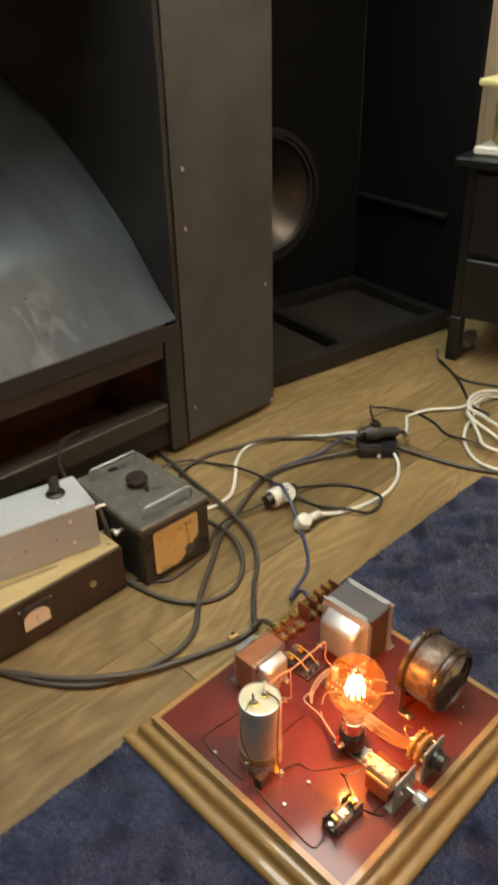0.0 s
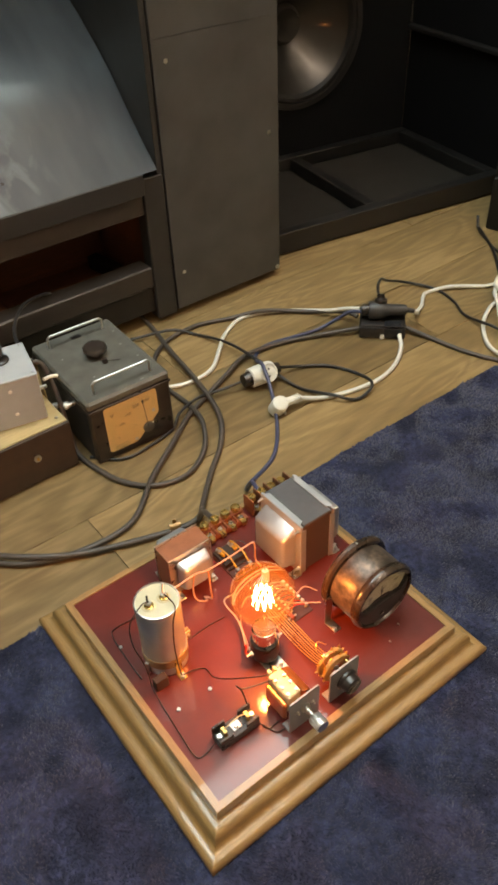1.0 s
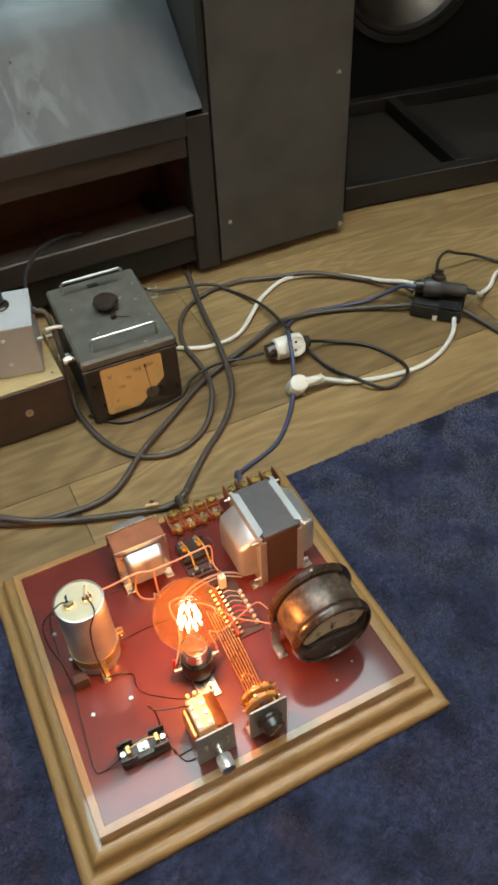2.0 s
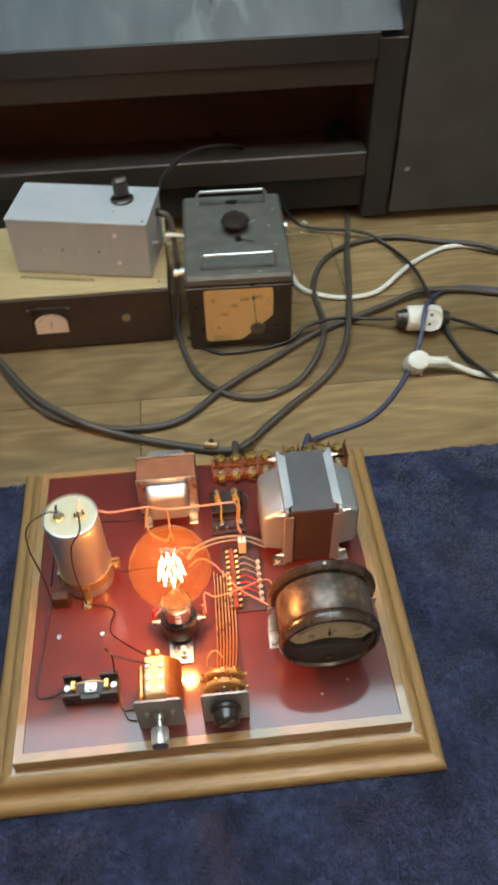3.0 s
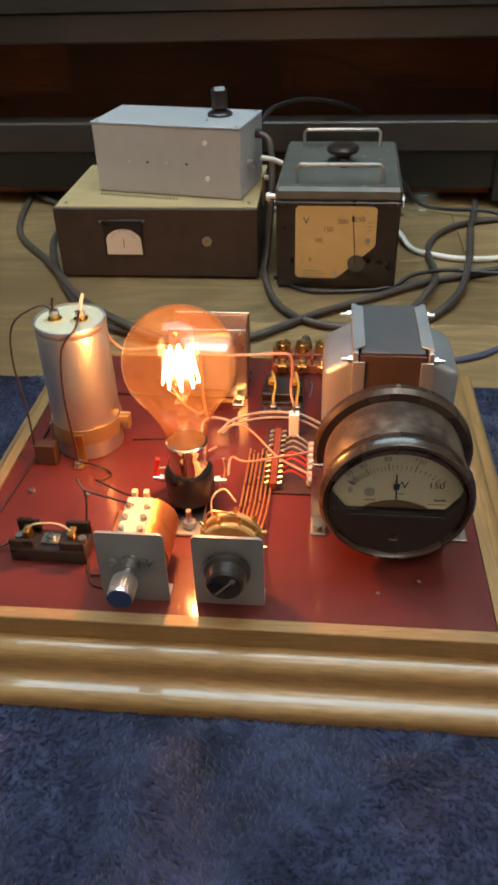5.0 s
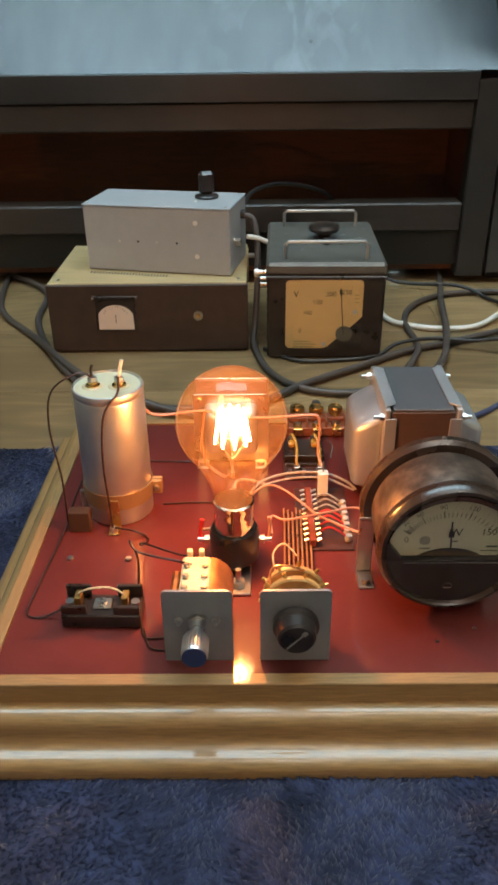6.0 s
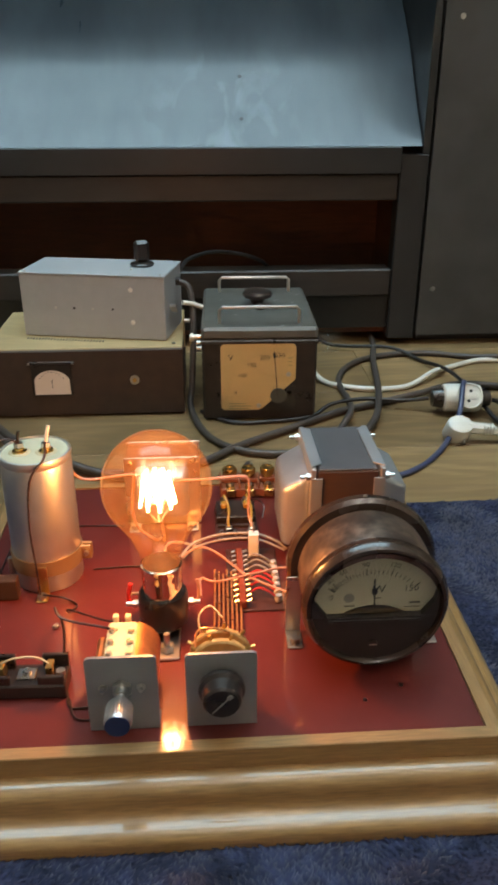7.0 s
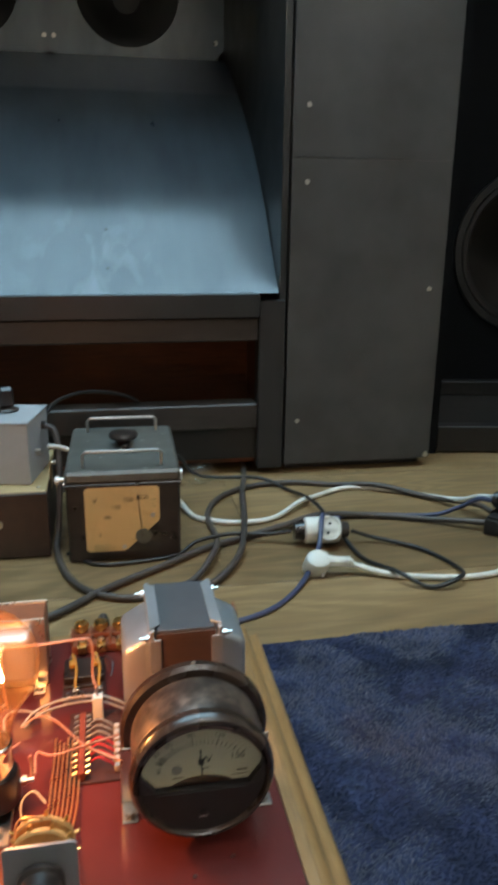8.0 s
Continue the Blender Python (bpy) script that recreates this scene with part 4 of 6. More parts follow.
# ---- round watt meter ----
def watt_meter():
    mx, mz = 0.134, 0.101
    w = thing("panel_meter", "round black bakelite watt meter with cream scale, on a steel bracket", "meter", pose(mx, 0, mz, 90))
    # local z points to the viewer's side of the board (world -y), local y is up
    part("rear_flange", lathe([(0.0, 0.046), (0.050, 0.046), (0.0535, 0.049), (0.0535, 0.054), (0.051, 0.057), (0.046, 0.0575)], 64), METERBROWN, w)
    part("body", lathe([(0.0458, 0.0575), (0.0462, 0.062), (0.0462, 0.09), (0.0448, 0.094)], 64), WORNMETAL, w, "worn brown enamelled body")
    part("bezel", lathe([(0.0445, 0.094), (0.0478, 0.0952), (0.0490, 0.099), (0.0485, 0.1035), (0.0462, 0.107), (0.0440, 0.1075), (0.0425, 0.105), (0.0425, 0.1015)], 64), METERBROWN, w)
    part("scale", rod((0, 0, 0.094), (0, 0, 0.0985), 0.0424, 48), CREAM, w, "cream paper scale")
    # lower cover with a straight top edge
    bm = bmesh.new()
    n, r, yc = 30, 0.0424, -0.0085
    a0 = math.asin(yc / r)
    arc = [(r * math.cos(a), r * math.sin(a)) for a in [-math.pi - a0 + (math.pi + 2 * a0) * i / (n - 1) for i in range(n)]]
    vs = [bm.verts.new((x, y, 0.0988)) for x, y in arc]
    f = bm.faces.new(vs)
    up = bmesh.ops.extrude_face_region(bm, geom=[f])["geom"]
    for v in up:
        if isinstance(v, bmesh.types.BMVert):
            v.co.z = 0.1042
    part("lower_cover", bm, DULLBLACK, w, "plain black lower cover", 20)
    for sx in (-1, 1):
        bm = bmesh.new()
        pts = [(sx * 0.0424 * math.cos(radians(a)), 0.0424 * math.sin(radians(a))) for a in (-11, -4, 4, 14)] + [(sx * 0.0395, 0.0025), (sx * 0.0315, -0.0083)]
        f = bm.faces.new([bm.verts.new((x, y, 0.0988)) for x, y in pts])
        for v in bmesh.ops.extrude_face_region(bm, geom=[f])["geom"]:
            if isinstance(v, bmesh.types.BMVert):
                v.co.z = 0.1040
        part("corner_cover", bm, DULLBLACK, w, smooth=20)
    # upper rim of the window: a flatter arc inside the bezel
    bm = bmesh.new()
    n, yc, rr = 30, -0.0056, 0.0436
    low = math.atan2(0.0060 - yc, 0.0420)
    ring_in = [(rr * math.cos(a), yc + rr * math.sin(a)) for a in [low + (math.pi - 2 * low) * k / n for k in range(n + 1)]]
    out0 = math.asin(0.0060 / 0.0426)
    ring_out = [(0.0426 * math.cos(a), 0.0426 * math.sin(a)) for a in [out0 + (math.pi - 2 * out0) * k / n for k in range(n + 1)]]
    layers = [[bm.verts.new((x, y, z)) for x, y in ring] for ring, z in ((ring_in, 0.0992), (ring_in, 0.1050), (ring_out, 0.1066), (ring_out, 0.0992))]
    for k in range(n):
        for p, q in ((0, 1), (1, 2), (2, 3)):
            bm.faces.new((layers[p][k], layers[p][k + 1], layers[q][k + 1], layers[q][k]))
    part("window_rim", bm, METERBROWN, w, smooth=30)
    part("window_ledge", box(-0.031, 0.031, -0.0118, -0.0098, 0.1043, 0.1052, 0.0003), DULLBLACK, w)
    bm = bmesh.new()
    arc = [(0.04 * math.cos(radians(a)), -0.0425 + 0.04 * math.sin(radians(a))) for a in range(60, 121, 5)]
    f = bm.faces.new([bm.verts.new((x, y, 0.0987)) for x, y in arc])
    for v in bmesh.ops.extrude_face_region(bm, geom=[f])["geom"]:
        if isinstance(v, bmesh.types.BMVert):
            v.co.z = 0.1002
    part("pivot_cover", bm, DULLBLACK, w, smooth=20)
    # scale marks on an arc, crowded at its lower end
    py, sy = -0.005, -0.0125
    way = lambda f: radians(142 - 100 * f ** 1.7)
    bm = bmesh.new()
    for k in range(31):
        big = k % 6 == 0
        r0, r1 = 0.0342, 0.0396 if big else 0.0378
        m = Matrix.Translation((0, sy, 0.0987)) @ pose(0, 0, 0, 0, 0, math.degrees(way(k / 30)))
        box(r0, r1, -0.0002 if not big else -0.00035, 0.0002 if not big else 0.00035, 0, 0.0002, bm=bm, m=m)
    part("scale_marks", bm, FADEDINK, w)
    for k, t in enumerate(("30", "60", "90", "120")):
        a = way((k + 1) / 5)
        lettering(t, 0.0052, Matrix.Translation((0.0426 * math.cos(a), sy + 0.0426 * math.sin(a), 0.0988)) @ pose(0, 0, 0, 0, 0, math.degrees(a) - 90), w, FADEDINK)
    lettering("0", 0.006, Matrix.Translation((-0.0290, 0.0042, 0.0988)), w)
    lettering("150", 0.0068, Matrix.Translation((0.0240, 0.0098, 0.0988)), w)
    lettering("W", 0.0085, Matrix.Translation((0.0025, 0.0095, 0.0988)), w)
    bm = box(0.020, 0.031, -0.0052, -0.0046, 0.0987, 0.0989)
    box(0.0235, 0.031, -0.0022, -0.0008, 0.0987, 0.0989, bm=bm)
    box(-0.020, -0.013, -0.0032, -0.0024, 0.0987, 0.0989, bm=bm)
    box(-0.0005, 0.0045, 0.0025, 0.0032, 0.0987, 0.0989, bm=bm)
    part("small_print", bm, FADEDINK, w)
    part("stamp", rod((-0.017, 0.0035, 0.0986), (-0.017, 0.0035, 0.0988), 0.0036, 16), material("grey_print", (0.32, 0.31, 0.26), 0.6), w)
    part("needle", box(-0.0005, 0.0005, -0.004, 0.0245, 0.1005, 0.1009, m=Matrix.Translation((0, py, 0)) @ pose(0, 0, 0, 0, 0, 3)), INK, w)
    part("needle_vane", box(-0.0018, 0.0018, 0.0125, 0.017, 0.1005, 0.1009, m=Matrix.Translation((0, py, 0)) @ pose(0, 0, 0, 0, 0, 3)), INK, w)
    pane = bmesh.new()
    rim = [(0.0421 * math.cos(radians(a)), 0.0421 * math.sin(radians(a))) for a in range(15, 166, 6)] + [(-0.0390, 0.0028), (-0.0308, -0.0080), (0.0308, -0.0080), (0.0390, 0.0028)]
    f = pane.faces.new([pane.verts.new((x, y, 0.1012)) for x, y in rim])
    for v in bmesh.ops.extrude_face_region(pane, geom=[f])["geom"]:
        if isinstance(v, bmesh.types.BMVert):
            v.co.z = 0.1018
    part("glass", pane, CLEARGLASS, w).visible_shadow = False
    part("zero_screw", rod((0, -0.030, 0.1043), (0, -0.030, 0.1056), 0.0032, 14), BAKELITE, w)
    part("zero_slot", box(-0.0026, 0.0026, -0.0304, -0.0296, 0.1056, 0.1058), STEEL, w)
    screw((0, 0.0505, 0.052), 0.0015, 0.004, w, (0, 1, 0))
    for sx in (-1, 1):
        # bent steel strip from the flange to a foot on the panel
        x = sx * 0.0485
        part("bracket", box(x - 0.0055, x + 0.0055, -0.0530, -0.006, 0.058, 0.0595, 0.0005), STEEL, w)
        part("bracket_foot", box(x - 0.0055, x + 0.0055, -0.0546, -0.0531, 0.058, 0.078, 0.0005), STEEL, w)
        part("foot_bolt", rod((x, -0.0530, 0.072), (x, -0.0492, 0.072), 0.0036, 6), STEEL, w)


watt_meter()


# ---- transformers ----
def big_transformer():
    t = thing("mains_transformer", "large transformer with tinned end covers and brown laminations", "transformer", (0.137, 0.063, PZ))
    hx, hy = 0.0255, 0.041
    part("core", box(-hx + 0.001, hx - 0.001, -hy, hy, 0.004, 0.0895, 0.0008), CORE, t, "brown varnished lamination stack")
    part("top_strip", box(-hx + 0.002, hx - 0.002, -hy + 0.0005, hy - 0.0005, 0.0898, 0.0918, 0.0006), CORETOP, t, "dark grey top strip")
    for sx in (-1, 1):
        x0, x1 = sorted((sx * hx, sx * (hx + 0.0042)))
        part("frame_plate", box(x0, x1, -hy - 0.0012, hy + 0.0012, 0.0006, 0.0925, 0.0008), TIN, t)
        a, b = sorted((sx * (hx - 0.0050), sx * (hx + 0.0042)))
        bm = box(a, b, -hy + 0.002, hy - 0.002, 0.0926, 0.0938, 0.0004)
        for v in bm.verts:
            if abs(v.co.x) < hx - 0.003 and abs(v.co.y) > hy - 0.004:
                v.co.y *= 0.86
        part("top_flange", bm, TIN, t, "folded steel flange")
        for sy in (-1, 1):
            y0, y1 = sorted((sy * (hy + 0.0003), sy * (hy + 0.0016)))
            part("front_flange", box(min(a, b), max(a, b), y0, y1, 0.003, 0.0845, 0.0004), TIN, t)
        a, b = sorted((sx * (hx + 0.0023), sx * (hx + 0.026)))
        bm = box(a, b, -hy + 0.008, hy - 0.008, 0.012, 0.083, 0.0)
        far = [v for v in bm.verts if abs(v.co.x) > hx + 0.02]
        for v in far:
            v.co.y *= 0.93
            v.co.z += -0.013 if v.co.z > 0.05 else 0.004
        bmesh.ops.bevel(bm, geom=bm.edges[:], offset=0.0055, segments=3, affect="EDGES", profile=0.5)
        part("end_cover", bm, TIN, t, "tinned drawn end cover")
        for y in (-hy + 0.003, hy - 0.003):
            for z in (0.012, 0.084):
                part("bolt", rod((sx * (hx + 0.0042), y, z), (sx * (hx + 0.0076), y, z), 0.0032, 6), STEEL, t)
                part("bolt_tip", rod((sx * (hx + 0.0076), y, z), (sx * (hx + 0.0125), y, z), 0.0016, 8), STEEL, t)
        for y in (-hy + 0.004, hy - 0.004):
            a, b = sorted((sx * (hx + 0.0024), sx * (hx + 0.016)))
            part("foot", box(a, b, y - 0.007, y + 0.007, 0.0004, 0.0022, 0.0008), STEEL, t)
            part("foot_bolt", rod((sx * (hx + 0.0105), y, 0.0023), (sx * (hx + 0.0105), y, 0.006), 0.0044, 6), STEEL, t)


def small_transformer():
    t = thing("output_transformer", "smaller copper-brown transformer with tinned end covers, on the panel", "transformer", (-0.014, 0.118, PZ))
    hx, hy = 0.0325, 0.016
    part("core", box(-hx, hx, -hy, hy, 0.004, 0.066, 0.0008), material("reddish_brown_core", (0.26, 0.10, 0.05), 0.38, vary=0.2, scale=60, coat=0.3), t, "reddish brown lamination stack")
    for sy in (-1, 1):
        a, b = sorted((sy * hy, sy * (hy + 0.0015)))
        part("frame_plate", box(-hx - 0.001, hx + 0.001, a, b, 0.0006, 0.068, 0.0006), STEEL, t)
        a, b = sorted((sy * (hy + 0.0016), sy * (hy + 0.02)))
        bm = box(-hx + 0.008, hx - 0.008, a, b, 0.012, 0.062)
        for v in bm.verts:
            if abs(v.co.y) > hy + 0.015:
                v.co.x *= 0.86
                v.co.z = 0.037 + (v.co.z - 0.037) * 0.8
        bmesh.ops.bevel(bm, geom=bm.edges[:], offset=0.005, segments=3, affect="EDGES", profile=0.5)
        part("end_cover", bm, TIN, t, "tinned drawn end cover")
        for sx in (-1, 1):
            part("foot", box(sx * 0.026 - 0.005, sx * 0.026 + 0.005, *sorted((sy * (hy + 0.0016), sy * (hy + 0.016))), 0.0004, 0.002, 0.0006), STEEL, t)
            part("foot_bolt", rod((sx * 0.026, sy * (hy + 0.0105), 0.0021), (sx * 0.026, sy * (hy + 0.0105), 0.0055), 0.0038, 6), STEEL, t)
            part("corner_bolt", rod((sx * (hx - 0.004), sy * (hy + 0.0016), 0.062), (sx * (hx - 0.004), sy * (hy + 0.0045), 0.062), 0.003, 6), STEEL, t)


big_transformer()
small_transformer()


# ---- terminals, circuit board, resistors ----
def terminal_strip(x0, n, y, label, tall):
    t = thing("terminal_strip", label, "terminal strip", (x0, y, PZ), "terminal strips")
    w = 0.0185 * n
    part("base", box(-0.010, w - 0.008, -0.013, 0.011, 0.0003, 0.010, 0.001), TERMBASE, t)
    part("step", box(-0.010, w - 0.008, -0.001, 0.0105, 0.0102, 0.0150, 0.001), TERMBASE, t)
    for k in range(n):
        x = 0.0185 * k
        part("tag", box(x - 0.0042, x + 0.0042, -0.0175, -0.0015, 0.0102, 0.0112, 0.0003), BRASS, t)
        part("tag_bend", box(x - 0.0042, x + 0.0042, -0.0185, -0.0176, 0.004, 0.0111, 0.0003), BRASS, t)
        nut = part("knurled_nut", lathe([(0.0, 0.0152), (0.0046, 0.0152), (0.0046, 0.0172), (0.0062, 0.0176), (0.0066, 0.0186), (0.0066, 0.0236), (0.006, 0.0246), (0.003, 0.0248), (0.0028, 0.0243), (0.0, 0.0243)], 22, Matrix.Translation((x, 0.0045, 0))), BRASS, t, "knurled brass thumb nut")
        for q in range(11):
            a = 2 * math.pi * q / 11
            part("knurl", rod((x + 0.0066 * math.cos(a), 0.0045 + 0.0066 * math.sin(a), 0.0188), (x + 0.0066 * math.cos(a), 0.0045 + 0.0066 * math.sin(a), 0.0234), 0.0005, 5), BRASS, nut)
        part("front_screw", rod((x, -0.008, 0.0113), (x, -0.008, 0.0138), 0.0034, 14, bevel=0.0006), STEEL, t)
        part("screw_slot", box(x - 0.003, x + 0.003, -0.0083, -0.0077, 0.0138, 0.0139), INK, t)
        part("barrier", box(x - 0.0104, x - 0.0085, -0.013, 0.0112, 0.0102, 0.030 if tall else 0.0165, 0.0004), TERMBASE, t)
    if tall:
        part("barrier", box(w - 0.0098, w - 0.0079, -0.013, 0.0112, 0.0102, 0.030, 0.0004), TERMBASE, t)


terminal_strip(0.048, 4, 0.158, "orange-brown terminal strip with four brass posts at board's edge", False)
terminal_strip(0.135, 4, 0.160, "orange-brown terminal strip with tall barriers behind the transformer", True)


def circuit():
    c = thing("circuit_board", "small brown circuit board with pin rows and red wires", "circuit board", (0.062, 0.008, PZ))
    part("board", box(-0.022, 0.02, -0.042, 0.044, 0.0003, 0.002, 0.0004), PCB, c)
    part("pin_strip", box(-0.0137, -0.0083, -0.040, 0.034, 0.0022, 0.0095, 0.0008), REDPART, c)
    for k in range(11):
        y = -0.037 + 0.0068 * k
        for x in (-0.0158, -0.0062):
            part("pin", rod((x - 0.0017, y, 0.0068), (x + 0.0017, y, 0.0082), 0.0014, 6), STEEL, c)
    for k in range(7):
        y = -0.031 + 0.0078 * k
        part("red_lead" if k < 4 else "grey_lead", tube([(-0.004, y + 0.005, 0.008), (0.002, y + 0.003, 0.0125), (0.009, y, 0.011), (0.0150, y - 0.001, 0.0065)], 0.0008, 6, 5), REDPVC if k < 4 else COTTON, c)
        part("white_bead", lathe([(0.0, 0.0), (0.0026, 0.0004), (0.0032, 0.003), (0.0024, 0.0058), (0.0, 0.0064)], 10, Matrix.Translation((0.0165, y - 0.001, 0.0022))), CERAMICGREY, c)
    r = thing("ceramic_resistor", "small white ceramic block resistor beside the circuit board", "resistor", (0.0635, 0.042, PZ))
    part("body", box(-0.0042, 0.0042, -0.004, 0.004, 0.0025, 0.024, 0.0006), WHITEPART, r)
    part("lead", rod((0, 0, 0.0241), (0, 0.002, 0.033), 0.0008, 6), STEEL, r)
    part("lead", rod((0, -0.001, 0.0), (0, -0.001, 0.0026), 0.0008, 6), STEEL, r)
    s = thing("component_strip", "dark component strip with two yellow-sleeved tubes and clips", "component", (0.051, 0.095, PZ))
    part("strip", box(-0.019, 0.019, -0.028, 0.028, 0.0003, 0.0035, 0.0005), PCB, s)
    part("block", box(-0.018, 0.018, -0.004, 0.027, 0.0036, 0.011, 0.0008), BAKELITE, s)
    for x in (-0.0105, 0.010):
        part("sleeve", tube([(x, 0.024, 0.017), (x + 0.001, 0.017, 0.020), (x + 0.0035, 0.008, 0.0165), (x + 0.004, -0.002, 0.0145), (x + 0.003, -0.012, 0.0105), (x + 0.004, -0.017, 0.007)], 0.0013, 8, 6), YELLOWPART, s, "thin yellow sleeved wire")
        part("lug", box(x - 0.0034, x + 0.0034, 0.018, 0.027, 0.0112, 0.0122, 0.0004), STEEL, s)
        part("lug_screw", rod((x, 0.0235, 0.0123), (x, 0.0235, 0.0155), 0.003, 12, bevel=0.0005), STEEL, s)
        part("cuff", box(x - 0.0028, x + 0.0028, 0.009, 0.017, 0.0112, 0.0165, 0.0012), YELLOWPART, s, "folded orange tag")
        part("clip", box(x + 0.0005, x + 0.0065, -0.020, -0.014, 0.0036, 0.0085, 0.0008), STEEL, s)
    part("jumper", tube([(0.015, 0.022, 0.012), (0.021, 0.018, 0.016), (0.026, 0.008, 0.014), (0.024, -0.002, 0.008)], 0.0008, 6, 6), WIREBLACK, s)
    for y in (-0.0095, -0.022):
        part("cross_bar", box(-0.017, 0.017, y - 0.0014, y + 0.0014, 0.0036, 0.0065, 0.0004), BAKELITE, s)
    for k in range(3):
        part("tag", rod((-0.0135 + 0.012 * k, -0.023, 0.0036), (-0.0135 + 0.012 * k, -0.023, 0.0085), 0.0015, 8), STEEL, s)


circuit()


# ---- wiring on the board ----
def wire(label, pts, r, mat, group="wires on the board"):
    return cable("wire", label, pts, r, mat, "wire", group, 6, 6)


Z = PZ + 0.0012
for k in range(7):
    x = 0.0300 + 0.0033 * k
    wire("thin bare copper wire running flat over the panel", [(x, 0.016 - 0.003 * (k % 3), 0.0515), (x - 0.0003, -0.010, 0.0505), (x - 0.0018, -0.060, 0.0505 + 0.0006 * (k % 3)), (0.0262 + 0.0030 * k, -0.098, 0.060), (0.0225 + 0.0030 * k, -0.117, 0.078)], 0.0008, WIRECOPPER)
wire("white insulated wire bridging capacitor and component strip", [(-0.096, 0.027, 0.163), (-0.089, 0.040, 0.150), (-0.083, 0.058, 0.122), (-0.072, 0.060, 0.1155), (-0.044, 0.060, 0.1185), (-0.030, 0.060, 0.1185), (-0.0145, 0.060, 0.1125), (0.02, 0.060, 0.1125), (0.052, 0.060, 0.1145), (0.0595, 0.060, 0.112), (0.061, 0.0595, 0.10), (0.060, 0.058, 0.080), (0.063, 0.050, 0.071)], 0.0012, PINKPVC)
wire("white cotton-covered wire lying between lamp and transformer", [(0.002, 0.034, 0.054), (0.013, 0.044, 0.060), (0.036, 0.051, 0.0635), (0.064, 0.051, 0.0635), (0.083, 0.047, 0.058), (0.092, 0.043, 0.052)], 0.0013, COTTONPALE)
wire("white cotton-covered wire lying between lamp and transformer", [(0.004, 0.034, 0.0525), (0.016, 0.042, 0.058), (0.040, 0.048, 0.0605), (0.066, 0.048, 0.060), (0.090, 0.040, 0.053)], 0.0010, COTTONPALE)
wire("pink insulated wire running to the meter", [(0.004, 0.016, 0.066), (0.017, 0.021, 0.071), (0.030, 0.014, 0.071), (0.045, -0.006, 0.070), (0.056, -0.020, 0.069), (0.078, -0.036, 0.068), (0.086, -0.044, 0.070)], 0.0009, PINKPVC)
wire("pink insulated wire running to the meter", [(0.019, -0.043, 0.069), (0.019, -0.020, 0.069), (0.031, -0.026, 0.070), (0.062, -0.018, 0.071), (0.085, -0.012, 0.071), (0.092, -0.030, 0.075)], 0.0009, PINKPVC)
wire("white wire hanging beside the lamp holder", [(0.0165, -0.046, 0.068), (0.0175, -0.044, 0.077), (0.0165, -0.043, 0.085)], 0.0011, PINKPVC)
wire("short red wire at the lamp holder", [(-0.033, -0.044, 0.064), (-0.034, -0.043, 0.072), (-0.032, -0.042, 0.082)], 0.0017, REDPVC)
wire("dark wire from the capacitor over the fuse side", [(-0.116, 0.026, 0.166), (-0.126, 0.024, 0.17), (-0.146, 0.018, 0.158), (-0.150, 0.012, 0.13), (-0.144, 0.004, 0.09), (-0.143, 0.0, 0.05)], 0.0008, WIREBLACK)
wire("dark wire from the capacitor over the fuse side", [(-0.143, 0.0, 0.05), (-0.146, -0.03, Z), (-0.149, -0.07, Z), (-0.150, -0.102, Z), (-0.138, -0.106, Z), (-0.123, -0.105, 0.055)], 0.0008, WIREBLACK)
wire("dark wire hanging down the capacitor", [(-0.096, 0.025, 0.166), (-0.094, 0.005, 0.162), (-0.104, -0.004, 0.148), (-0.108, -0.006, 0.11), (-0.107, -0.006, 0.07), (-0.106, -0.009, 0.051)], 0.0009, WIREBLACK)
wire("white wire end at the capacitor terminal", [(-0.096, 0.026, 0.163), (-0.095, 0.028, 0.17), (-0.093, 0.03, 0.178)], 0.0015, WHITEPVC)
wire("black wire end at the capacitor terminal", [(-0.116, 0.026, 0.163), (-0.1165, 0.027, 0.17), (-0.1155, 0.028, 0.175)], 0.0012, BLACKPVC)
wire("dark wire bent towards the control", [(-0.104, -0.010, 0.052), (-0.088, -0.012, 0.05), (-0.077, -0.018, Z), (-0.079, -0.038, 0.056), (-0.073, -0.062, 0.076), (-0.045, -0.088, 0.086), (-0.034, -0.092, 0.088)], 0.0008, WIREBLACK)
wire("dark wire bent towards the control", [(-0.073, -0.098, 0.062), (-0.073, -0.088, 0.082), (-0.078, -0.084, 0.095), (-0.072, -0.09, 0.09), (-0.045, -0.1, 0.09), (-0.035, -0.104, 0.09)], 0.0009, WIREBLACK)
wire("dark wire along the panel's edge", [(-0.05, 0.098, Z), (-0.09, 0.10, Z), (-0.132, 0.104, Z), (-0.143, 0.095, Z), (-0.146, 0.05, Z), (-0.146, 0.02, Z)], 0.0008, WIREBLACK)
wire("dark wire across the panel", [(-0.07, 0.03, Z), (-0.04, 0.032, Z), (-0.015, 0.03, Z)], 0.0007, WIREBLACK)
wire("dark wire between fuse and control", [(-0.068, -0.118, Z), (-0.062, -0.135, Z), (-0.05, -0.138, Z)], 0.0007, WIREBLACK)
wire("dark wire between fuse and control", [(-0.07, -0.112, Z), (-0.066, -0.126, Z), (-0.05, -0.126, Z)], 0.0007, WIREBLACK)
wire("pink insulated wire dropping before the smaller transformer", [(-0.0145, 0.060, 0.1125), (-0.0135, 0.0595, 0.105), (-0.0135, 0.0585, 0.075), (-0.012, 0.060, 0.055), (-0.014, 0.070, 0.0490)], 0.0013, PINKPVC)
